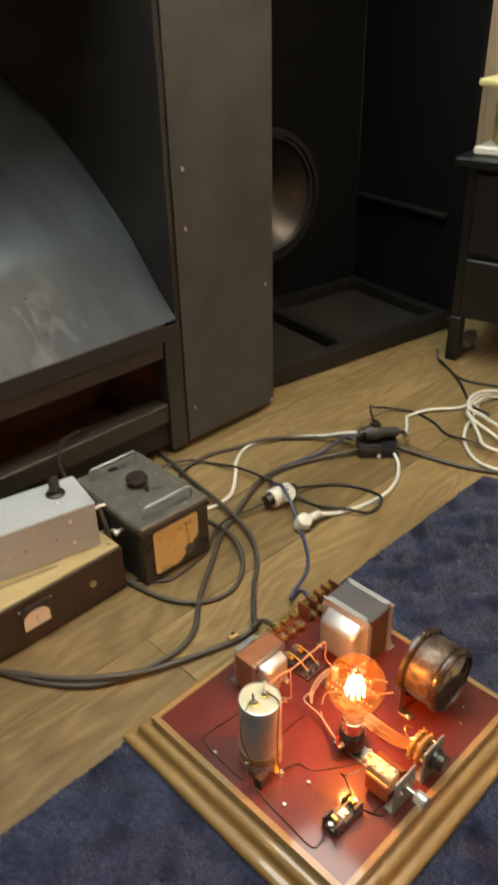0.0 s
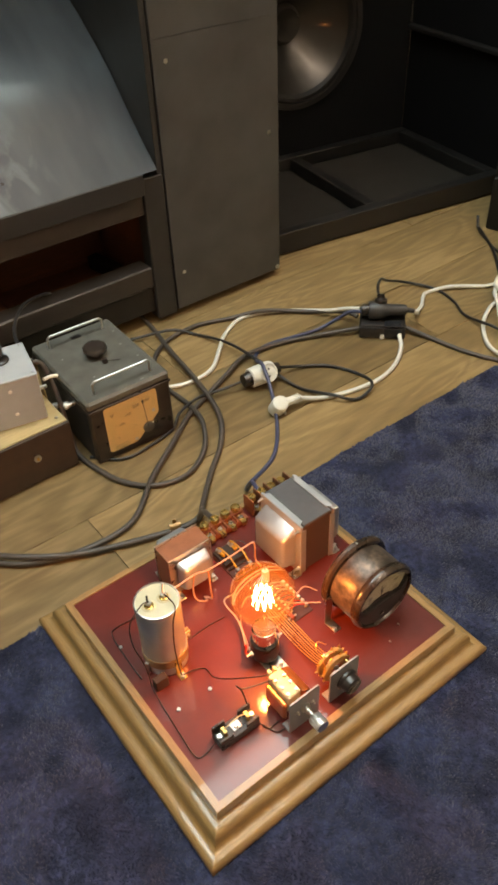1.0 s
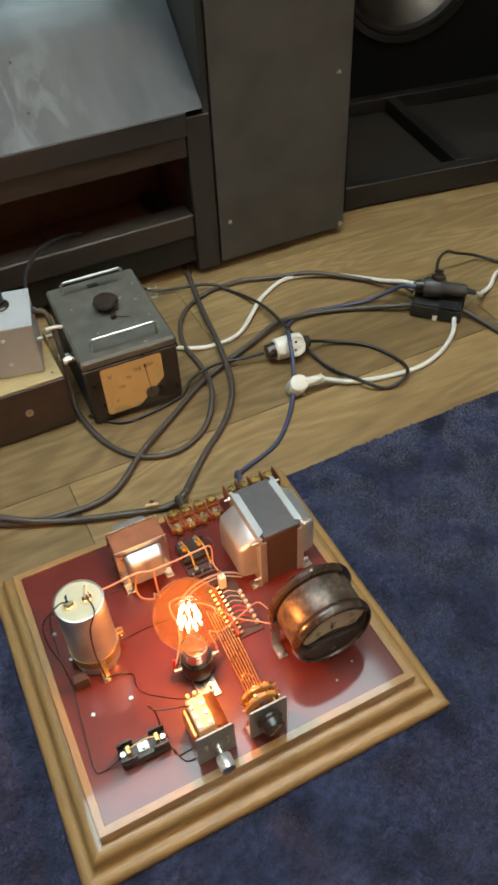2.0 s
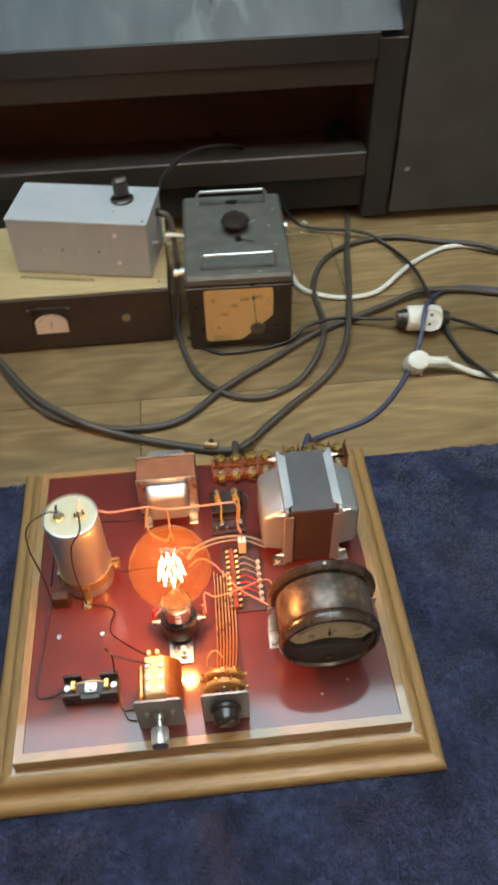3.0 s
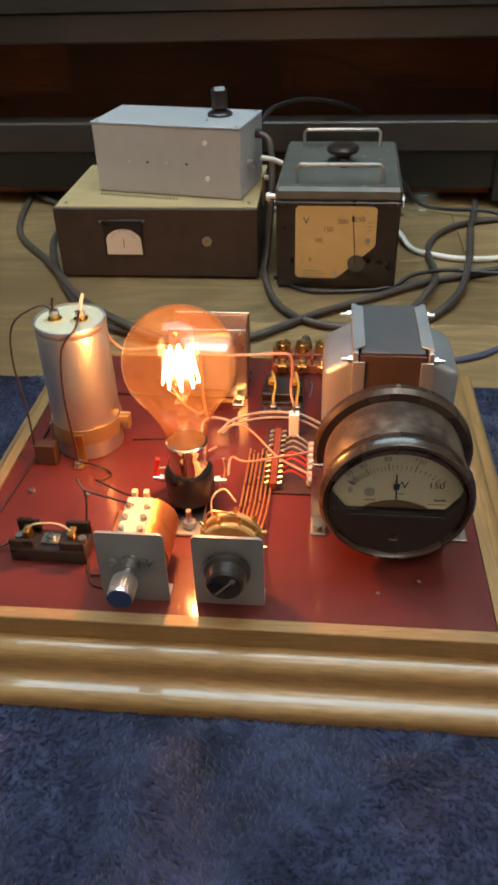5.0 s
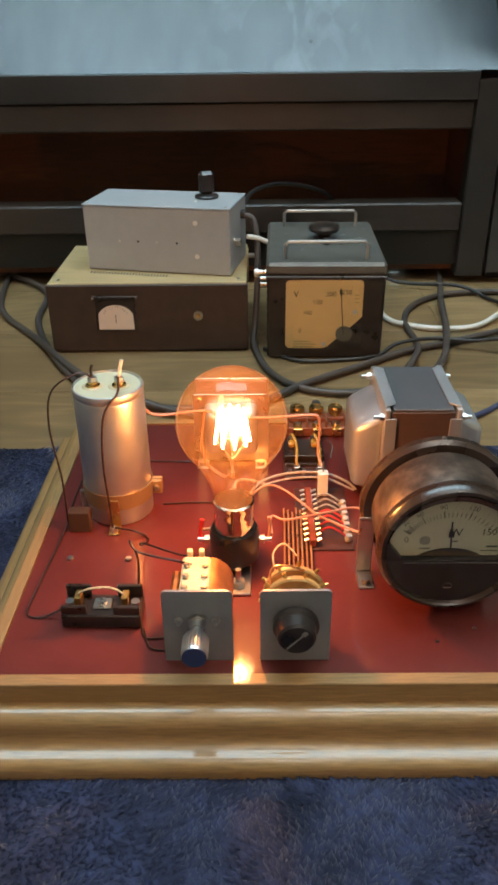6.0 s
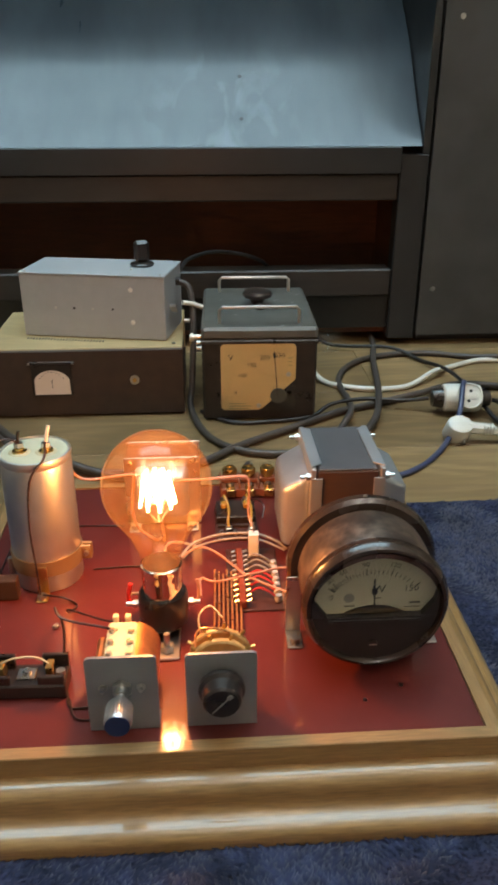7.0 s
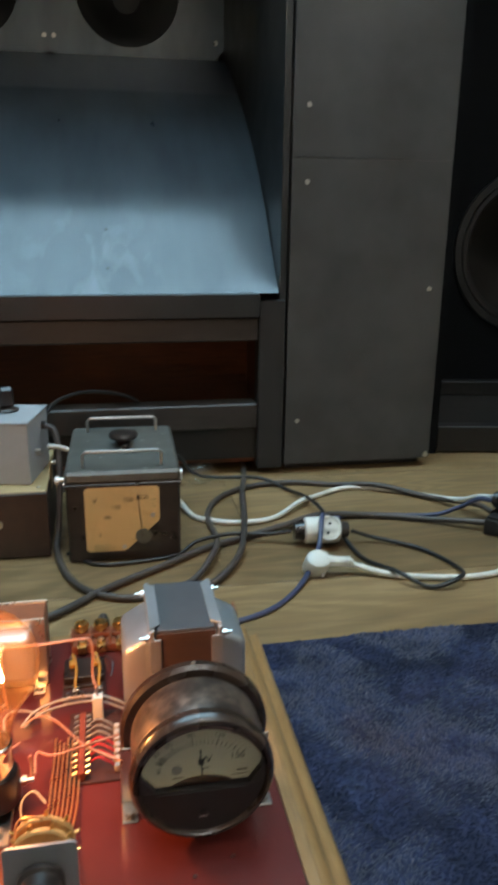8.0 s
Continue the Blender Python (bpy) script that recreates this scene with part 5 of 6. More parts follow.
wire("pink insulated wire dropping before the smaller transformer", [(-0.034, 0.060, 0.1185), (-0.0355, 0.0600, 0.112), (-0.038, 0.0605, 0.088), (-0.034, 0.060, 0.068), (-0.020, 0.0605, 0.055), (-0.016, 0.072, 0.0490)], 0.0013, PINKPVC)
wire("white wire curving behind the lamp holder", [(-0.032, -0.043, 0.074), (-0.025, -0.030, 0.066), (-0.014, -0.008, 0.060), (-0.009, 0.010, 0.062), (-0.010, 0.028, 0.066), (-0.006, 0.040, 0.064), (0.004, 0.044, 0.061), (0.016, 0.042, 0.058)], 0.0011, COTTONPALE)
wire("white wire curving behind the lamp holder", [(-0.027, -0.040, 0.064), (-0.018, -0.022, 0.058), (-0.008, 0.002, 0.054), (0.002, 0.016, 0.052)], 0.0009, PINKPVC)

# ---- voltmeter ----
def voltmeter():
    v = thing("voltmeter", "black portable voltmeter with amber dial and two handles, on the floor", "voltmeter", pose(0.0985, 0.4425, 0, 0, 0, -1.5))
    w, d, h = 0.0750, 0.212, 0.112
    part("body", box(-w, w, 0.004, d, 0.0022, h, 0.004), CRACKLE, v)
    part("front_frame", box(-w, w, -0.002, 0.0038, 0.0015, h, 0.003), BAKELITE, v)
    part("lid", box(-w - 0.001, w + 0.001, -0.003, d + 0.002, h + 0.0005, 0.1295, 0.004), LIDGREY, v, "grey enamelled lid")
    part("lid_edge", box(-w - 0.0018, w + 0.0018, -0.0042, d + 0.003, h - 0.004, h + 0.001, 0.001), BAKELITE, v)
    for x in (-w + 0.01, w - 0.01):
        for y in (0.012, d - 0.012):
            part("rubber_foot", rod((x, y, 0), (x, y, 0.0023), 0.006, 14), BAKELITE, v)
    # dial window with the cut lower right corner
    bm = bmesh.new()
    x0, x1, z0, z1 = -0.0512, 0.0475, 0.0160, 0.108
    cut = [(x0 + 0.004, z0), (x0 + 0.050, z0), (x0 + 0.056, z0 + 0.003), (x1 - 0.003, z0 + 0.040), (x1, z0 + 0.044), (x1, z1 - 0.004), (x1 - 0.004, z1), (x0 + 0.004, z1), (x0, z1 - 0.004), (x0, z0 + 0.004)]
    f = bm.faces.new([bm.verts.new((x, -0.0023, z)) for x, z in cut])
    for q in bmesh.ops.extrude_face_region(bm, geom=[f])["geom"]:
        if isinstance(q, bmesh.types.BMVert):
            q.co.y = -0.0031
    part("dial", bm, AMBERDIAL, v, "aged amber paper dial", 20)
    pv = (0.024, 0.036)
    part("pivot_boss", lathe([(0.0, 0.0), (0.011, 0.0), (0.0105, 0.0015), (0.0, 0.002)], 26, Matrix.Translation((pv[0] + 0.001, -0.0031, pv[1])) @ pose(0, 0, 0, 90)), LIDGREY, v, "scuffed grey pivot cover")
    part("needle", box(-0.0006, 0.0006, -0.0052, -0.0048, 0, 0.062, m=Matrix.Translation((pv[0], 0, pv[1])) @ pose(0, 0, 0, 0, -5)), INK, v)
    part("needle_flag", box(-0.0018, 0.0018, -0.0052, -0.0048, 0.054, 0.060, m=Matrix.Translation((pv[0], 0, pv[1])) @ pose(0, 0, 0, 0, -5)), INK, v)
    bm = bmesh.new()
    for k in range(31):
        a = radians(178 - 104 * (k / 30) ** 1.2)
        r0, r1 = 0.0655, 0.0695 if k % 5 == 0 else 0.068
        m = Matrix.Translation((pv[0], -0.0031, pv[1] - 0.004)) @ pose(0, 0, 0, 0, -math.degrees(a))
        box(r0, r1, -0.0003, 0.0, -0.0002, 0.0002, bm=bm, m=m)
    part("scale_marks", bm, material("faded_brown_print", (0.36, 0.23, 0.10), 0.6), v)
    up = pose(0, 0, 0, 90)
    for s, x, z, size in (("V", -0.038, 0.0893, 0.0115), ("0", -0.0322, 0.040, 0.0075), ("100", -0.0228, 0.0648, 0.0078), ("150", -0.0107, 0.079, 0.0088), ("200", 0.0066, 0.0893, 0.0092), ("250", 0.0265, 0.092, 0.0088)):
        lettering(s, size, Matrix.Translation((x, -0.0034, z)) @ up, v)
    bm = box(-0.041, -0.012, -0.0034, -0.0031, 0.021, 0.0222)
    box(-0.041, -0.018, -0.0034, -0.0031, 0.0245, 0.0257, bm=bm)
    box(-0.041, -0.015, -0.0034, -0.0031, 0.0175, 0.0187, bm=bm)
    for z in (0.088, 0.083, 0.078):
        box(0.037, 0.043, -0.0034, -0.0031, z, z + 0.001, bm=bm)
    part("small_print", bm, material("faded_green_print", (0.30, 0.28, 0.13), 0.6), v)
    for x, z in ((0.038, 0.066), (-0.001, 0.022)):
        part("dial_screw", rod((x, -0.0031, z), (x, -0.0042, z), 0.0032, 12), STEEL, v)
    part("glass", box(x0, x1, -0.0062, -0.0058, z0, z1), CLEARGLASS, v).visible_shadow = False
    # handles of bent rod on the lid
    for y, h1 in ((0.018, 0.0215), (d - 0.025, 0.0215)):
        part("handle", tube([(-0.052, y, 0.1295), (-0.052, y, 0.1295 + h1 - 0.004), (-0.048, y, 0.1295 + h1), (0.048, y, 0.1295 + h1), (0.052, y, 0.1295 + h1 - 0.004), (0.052, y, 0.1295)], 0.0024, 10, curved=False), ALU, v, "bent pale metal rod handle")
    part("knob", lathe([(0.008, 0.0), (0.009, 0.004), (0.012, 0.007), (0.0205, 0.011), (0.0215, 0.015), (0.019, 0.019), (0.012, 0.0205), (0.0, 0.0205)], 10, Matrix.Translation((0.002, 0.115, 0.13))), BAKELITE, v, "fluted black bakelite knob")
    b = part("button", lathe([(0.0, 0.0), (0.0048, 0.0), (0.0052, 0.002), (0.0046, 0.008), (0.0, 0.009)], 16, Matrix.Translation((0.004, 0.086, 0.1296))), BAKELITE, v, "small black button")
    part("pointer", box(-0.0007, 0.0007, -0.024, 0.0, 0.1325, 0.1332, m=Matrix.Translation((0.006, 0.085, 0)) @ pose(0, 0, 0, 0, 0, 62)), BAKELITE, b)
    part("data_plate", box(-0.009, 0.009, d - 0.027, d - 0.015, 0.1296, 0.13), DULLBLACK, v, "small dark data plate")
    for x, y, a, n in ((0.03, 0.135, 30, 0.008), (0.052, 0.12, -20, 0.005), (-0.03, 0.06, 60, 0.004), (0.058, 0.07, 10, 0.004), (0.03, 0.006, 0, 0.006), (-0.05, 0.14, 75, 0.003), (0.062, 0.165, 40, 0.005)):
        part("paint_chip", box(-n / 2, n / 2, -0.0011, 0.0011, 0.0, 0.00025, 0.0001, m=pose(x, y, 0.12955, 0, 0, a)), CHIP, v, "pale paint chip")
    for k in range(8):
        z = 0.022 + 0.0105 * k
        for sx in (-1, 1):
            part("vent_hole", box(sx * w - 0.0008, sx * w + 0.0008, 0.009, 0.017, z, z + 0.0055, 0.0006), INK, v)
    for k, z in enumerate((0.100, 0.082, 0.064)):
        tm = part("terminal", rod((-w - 0.0002, 0.055 + 0.03 * k, z), (-w - 0.012, 0.055 + 0.03 * k, z), 0.0042, 12), STEEL, v)
        part("terminal_cap", rod((-w - 0.012, 0.055 + 0.03 * k, z), (-w - 0.018, 0.055 + 0.03 * k, z), 0.0056, 14, bevel=0.001), WHITEPART if k != 1 else BRASS, tm)
    return v


voltmeter()


# ---- power unit with a small meter, and the grey box on it ----
def power_unit():
    p = thing("power_supply", "dark brown power unit with pale plywood top and small dial", "power supply", pose(-0.1345, 0.4685, 0, 0, 0, 0))
    w, d, h = 0.1315, 0.19, 0.0955
    part("case", box(-w, w, 0.005, d, 0.003, h - 0.006, 0.002), BOXBROWN, p)
    part("front_panel", box(-w - 0.001, w + 0.001, -0.001, 0.0048, 0.003, h - 0.001, 0.0012), BOXBROWN, p)
    part("top_board", box(-w, w, 0.0052, d + 0.002, h - 0.0058, h, 0.001), PLY, p, "pale plywood top")
    for k in range(26):
        part("vent_slot", box(-0.082 + 0.0042 * k, -0.0803 + 0.0042 * k, 0.0515 - 0.00085 * k, 0.0585 - 0.00085 * k, h, h + 0.0004), INK, p)
    mx, mz = -0.043, 0.052
    m = part("meter", box(mx - 0.0265, mx + 0.0265, -0.003, -0.0012, mz - 0.020, mz + 0.024, 0.0008), BAKELITE, p, "small square dial instrument")
    bm = bmesh.new()
    arc = [(0.0245 * math.cos(radians(a)), -0.003 + 0.0195 * math.sin(radians(a))) for a in range(20, 161, 10)]
    pts = [(0.0235, -0.0175), *arc, (-0.0235, -0.0175)]
    f = bm.faces.new([bm.verts.new((mx + x, -0.0031, mz + z)) for x, z in pts])
    for q in bmesh.ops.extrude_face_region(bm, geom=[f])["geom"]:
        if isinstance(q, bmesh.types.BMVert):
            q.co.y = -0.0038
    part("dial", bm, PINKDIAL, m, "off-white dial", 20)
    part("needle", box(mx - 0.0004, mx + 0.0004, -0.0042, -0.0039, mz - 0.008, mz + 0.004), INK, m)
    bm = bmesh.new()
    for k in range(11):
        a = radians(150 - 12 * k)
        box(0.0165, 0.0185, -0.0041, -0.0038, -0.0003, 0.0003, bm=bm, m=Matrix.Translation((mx, 0, mz - 0.003)) @ pose(0, 0, 0, 0, -math.degrees(a)))
    part("scale_marks", bm, INK, m)
    part("top_bar", box(mx - 0.030, mx + 0.031, -0.0046, -0.0012, mz + 0.0245, mz + 0.0285, 0.0008), BAKELITE, m)
    for sx in (-0.028, 0.029):
        screw((mx + sx, -0.0046, mz + 0.0265), 0.0016, 0.001, m, (0, -1, 0))
    j = part("jack", lathe([(0.003, 0.0), (0.0062, 0.0), (0.0062, 0.003), (0.003, 0.003)], 18, Matrix.Translation((0.0665, -0.001, 0.0525)) @ pose(0, 0, 0, 90)), STEEL, p)
    part("jack_pin", rod((0.0665, -0.001, 0.0525), (0.0665, -0.006, 0.0525), 0.0026, 12), BRASS, j)
    part("side_bracket", box(w + 0.0002, w + 0.002, 0.08, 0.115, 0.07, 0.112, 0.0006), PLY, p)
    part("bracket_screw", rod((w + 0.002, 0.1, 0.104), (w + 0.012, 0.1, 0.104), 0.0035, 10), STEEL, p)
    for x in (-0.12, 0.12):
        screw((x, 0.02, h), 0.0028, 0.0012, p)

    g = thing("grey_control_box", "light grey metal box with black knob, on the power unit", "control box", pose(-0.113, 0.5655, 0.0962, 0, 0, -11.5))
    hx, hy, hh = 0.1005, 0.0495, 0.088
    part("case", box(-hx, hx, -hy, hy, 0, hh - 0.002, 0.0015), BOXGREY, g)
    part("lid", box(-hx - 0.001, hx + 0.001, -hy - 0.001, hy + 0.001, hh - 0.0018, hh, 0.0008), BOXGREY, g)
    for x, z in ((0.0545, 0.0685), (0.0555, 0.0245)):
        part("screw", rod((x, -hy, z), (x, -hy - 0.0022, z), 0.0032, 14, bevel=0.0008), WHITEPART, g)
    for x, mat in ((-0.052, STEEL), (-0.026, INK), (0.0, STEEL), (0.028, INK)):
        part("pin_hole" if mat is INK else "rivet", rod((x, -hy + 0.0005, 0.041), (x, -hy - 0.0006, 0.041), 0.0016, 10), mat, g)
    for x in (-0.094, 0.094):
        for y in (-0.043, 0.043):
            screw((x, y, hh), 0.002, 0.0012, g)
    k = part("knob", lathe([(0.0, 0.0), (0.016, 0.0), (0.0165, 0.0025), (0.015, 0.004), (0.010, 0.005), (0.0, 0.005)], 30, Matrix.Translation((0.055, 0.012, hh + 0.0005))), BAKELITE, g, "black bakelite pointer knob")
    part("grip", box(-0.0105, 0.0105, -0.0062, 0.0062, 0.005, 0.034, 0.004, m=Matrix.Translation((0.055, 0.012, hh + 0.0005)) @ pose(0, 0, 0, 0, 0, 30)), BAKELITE, k)
    part("stop_pin", rod((0.048, -0.018, hh), (0.048, -0.018, hh + 0.002), 0.0018, 10), WHITEPART, g)
    part("grommet", rod((hx, 0.02, 0.066), (hx + 0.006, 0.02, 0.066), 0.006, 14), BAKELITE, g)
    for y, z in ((-0.02, 0.04), (-0.012, 0.034)):
        part("side_terminal", rod((hx, y, z), (hx + 0.008, y, z), 0.0035, 10), STEEL, g)


power_unit()


# ---- cables on the floor ----
C = "cables on the floor"
cable("mains_cable", "white mains cable on the floor between voltmeter and splitter", [(0.13, 0.68, 0.03), (0.185, 0.63, 0.012), (0.205, 0.575, 0.0045), (0.228, 0.552, 0.0045), (0.27, 0.536, 0.0045), (0.327, 0.544, 0.0045), (0.378, 0.585, 0.012), (0.416, 0.624, 0.0045), (0.477, 0.655, 0.0045), (0.535, 0.643, 0.0045), (0.59, 0.607, 0.0045), (0.632, 0.545, 0.016), (0.640, 0.495, 0.040), (0.648, 0.467, 0.0485)], 0.0042, WHITEPVC, group=C)
cable("mains_cable", "white mains cable of the angled plug, lying on the floor", [(0.392, 0.353, 0.014), (0.435, 0.333, 0.006), (0.498, 0.316, 0.0045), (0.558, 0.312, 0.0045), (0.61, 0.326, 0.006), (0.655, 0.355, 0.008), (0.678, 0.382, 0.012), (0.688, 0.392, 0.014)], 0.0042, WHITEPVC, group=C)
cable("mains_cable", "blue flex lying on the floor to the board", [(0.150, 0.166, 0.066), (0.160, 0.195, 0.06), (0.168, 0.222, 0.02), (0.19, 0.243, 0.004), (0.259, 0.269, 0.0035), (0.313, 0.324, 0.0035), (0.355, 0.39, 0.02), (0.374, 0.44, 0.0475), (0.398, 0.49, 0.02), (0.424, 0.526, 0.006), (0.468, 0.541, 0.0035), (0.57, 0.519, 0.0035), (0.612, 0.50, 0.022), (0.632, 0.48, 0.042), (0.645, 0.459, 0.0465)], 0.0036, BLUEPVC, group=C)
cable("mains_cable", "dark grey rubber cable looping over the floor", [(-0.445, 0.825, 0.006), (-0.365, 0.755, 0.006), (-0.328, 0.69, 0.006), (-0.316, 0.58, 0.006), (-0.27, 0.46, 0.006), (-0.207, 0.353, 0.006), (-0.146, 0.303, 0.006), (-0.071, 0.284, 0.006), (0.0, 0.292, 0.006), (0.07, 0.352, 0.006), (0.144, 0.404, 0.006), (0.21, 0.451, 0.006), (0.268, 0.478, 0.006), (0.335, 0.506, 0.008), (0.396, 0.529, 0.012), (0.474, 0.53, 0.006), (0.56, 0.5, 0.006), (0.612, 0.468, 0.012), (0.640, 0.455, 0.013)], 0.0048, GREYPVC, group=C)
cable("mains_cable", "dark grey rubber cable running from the board under the loudspeaker", [(-0.43, 0.95, 0.0055), (-0.42, 0.80, 0.0055), (-0.40, 0.68, 0.0055), (-0.37, 0.60, 0.0055), (-0.304, 0.512, 0.0055), (-0.215, 0.372, 0.014), (-0.152, 0.309, 0.0155), (-0.083, 0.274, 0.008), (0.028, 0.236, 0.006), (0.07, 0.228, 0.008), (0.088, 0.231, 0.016), (0.100, 0.248, 0.008), (0.154, 0.302, 0.006), (0.209, 0.350, 0.006), (0.25, 0.41, 0.012), (0.275, 0.507, 0.014), (0.296, 0.64, 0.012), (0.315, 0.73, 0.008), (0.325, 0.80, 0.0055), (0.33, 0.90, 0.0055)], 0.0048, GREYPVC, group=C)
cable("mains_cable", "dark grey cable joining board terminals to the floor cable", [(0.067, 0.165, 0.064), (0.069, 0.195, 0.056), (0.074, 0.219, 0.02), (0.088, 0.232, 0.012)], 0.0045, GREYPVC, group=C)
cable("control_cable", "dark grey cable looping from the grey box over the floor", [(-0.009, 0.565, 0.162), (0.008, 0.558, 0.152), (0.012, 0.535, 0.10), (0.008, 0.505, 0.03), (0.006, 0.474, 0.0075), (0.026, 0.389, 0.0055), (0.066, 0.338, 0.0055), (0.122, 0.325, 0.0055), (0.178, 0.356, 0.0055), (0.214, 0.411, 0.015), (0.229, 0.48, 0.0065), (0.228, 0.57, 0.0055), (0.258, 0.642, 0.0055), (0.315, 0.684, 0.0055), (0.392, 0.694, 0.0055), (0.463, 0.671, 0.0055), (0.53, 0.640, 0.0125), (0.60, 0.59, 0.006), (0.648, 0.52, 0.018), (0.662, 0.486, 0.016)], 0.0045, GREYPVC, group=C)
cable("lead", "thin black lead coiled in a loop on the floor", [(0.20, 0.742, 0.05), (0.238, 0.74, 0.01), (0.336, 0.704, 0.013), (0.378, 0.664, 0.004), (0.397, 0.583, 0.016), (0.402, 0.49, 0.02), (0.418, 0.396, 0.004), (0.442, 0.324, 0.014), (0.477, 0.294, 0.004), (0.52, 0.299, 0.012), (0.536, 0.342, 0.004), (0.51, 0.405, 0.004), (0.455, 0.442, 0.008), (0.420, 0.445, 0.02)], 0.0031, BLACKPVC, group=C)
cable("lead", "thin black lead between voltmeter and white coupler", [(0.334, 0.456, 0.02), (0.30, 0.468, 0.013), (0.25, 0.476, 0.0135), (0.20, 0.462, 0.0125), (0.168, 0.440, 0.004), (0.11, 0.428, 0.003), (0.06, 0.43, 0.003), (0.02, 0.47, 0.003)], 0.0028, BLACKPVC, group=C)
cable("lead", "thin black lead arching behind the grey box", [(-0.01, 0.60, 0.165), (0.01, 0.66, 0.175), (0.06, 0.73, 0.17), (0.13, 0.79, 0.14), (0.16, 0.85, 0.08), (0.17, 0.95, 0.037)], 0.0032, BLACKPVC, group=C)
cable("lead", "white lead between grey box and voltmeter", [(-0.002, 0.54, 0.138), (0.012, 0.546, 0.134), (0.025, 0.55, 0.128)], 0.0032, WHITEPVC, group=C)
cable("lead", "black lead rising from the splitter", [(0.676, 0.446, 0.078), (0.700, 0.472, 0.082), (0.745, 0.505, 0.066), (0.79, 0.53, 0.035), (0.845, 0.53, 0.012), (0.885, 0.475, 0.004), (0.875, 0.41, 0.004), (0.85, 0.36, 0.004), (0.845, 0.29, 0.013), (0.87, 0.22, 0.004), (0.95, 0.17, 0.012)], 0.003, BLACKPVC, group=C)
cable("mains_cable", "white mains cable leaving the splitter", [(0.729, 0.395, 0.044), (0.748, 0.400, 0.030), (0.772, 0.424, 0.012), (0.806, 0.44, 0.006), (0.835, 0.462, 0.01), (0.862, 0.472, 0.0045), (0.91, 0.453, 0.0085), (0.975, 0.408, 0.0045)], 0.0042, WHITEPVC, group=C)
cable("mains_cable", "grey cable from splitter to the rug's edge", [(0.708, 0.400, 0.014), (0.722, 0.365, 0.008), (0.737, 0.30, 0.0048), (0.75, 0.25, 0.0048), (0.775, 0.195, 0.0048), (0.825, 0.11, 0.0048), (0.88, 0.0, 0.0048)], 0.0045, GREYPVC, group=C)
outer = [(1.09, 0.365), (1.04, 0.386), (0.968, 0.362), (0.90, 0.335), (0.838, 0.30), (0.795, 0.248), (0.792, 0.19), (0.825, 0.152), (0.90, 0.128), (1.0, 0.145), (1.08, 0.21), (1.115, 0.29)]
inner = [(1.07, 0.372), (1.01, 0.385), (0.962, 0.37), (0.935, 0.325), (0.918, 0.28), (0.915, 0.24), (0.935, 0.20), (0.975, 0.175), (1.03, 0.175), (1.085, 0.21), (1.115, 0.26), (1.11, 0.32)]
pts = [(0.975, 0.408, 0.0046)]
for k in range(48):
    f = (0.0, 0.85, 0.35, 1.05)[k // 12]
    (a, b), (c, d) = outer[k % 12], inner[k % 12]
    pts.append((a + (c - a) * f + 0.006 * math.sin(k * 2.1), b + (d - b) * f + 0.006 * math.cos(k * 1.7), 0.0052 + 0.0085 * (k // 12) + 0.002 * (k % 2)))
cable("coiled_cable", "loose coil of white mains cable on the floor beside the rug", pts, 0.0042, WHITEPVC, group=C)
cable("lead", "thin black lead at the foot of the drawer cabinet", [(1.20, 0.62, 0.03), (1.185, 0.60, 0.006), (1.15, 0.54, 0.004), (1.10, 0.48, 0.008), (1.04, 0.42, 0.004), (1.0, 0.385, 0.012), (0.93, 0.30, 0.045)], 0.0035, BLACKPVC, group=C)
cable("lead", "thin black lead at the foot of the drawer cabinet", [(1.185, 0.60, 0.01), (1.13, 0.50, 0.004), (1.14, 0.43, 0.004), (1.19, 0.34, 0.004), (1.25, 0.28, 0.004)], 0.003, BLACKPVC, group=C)


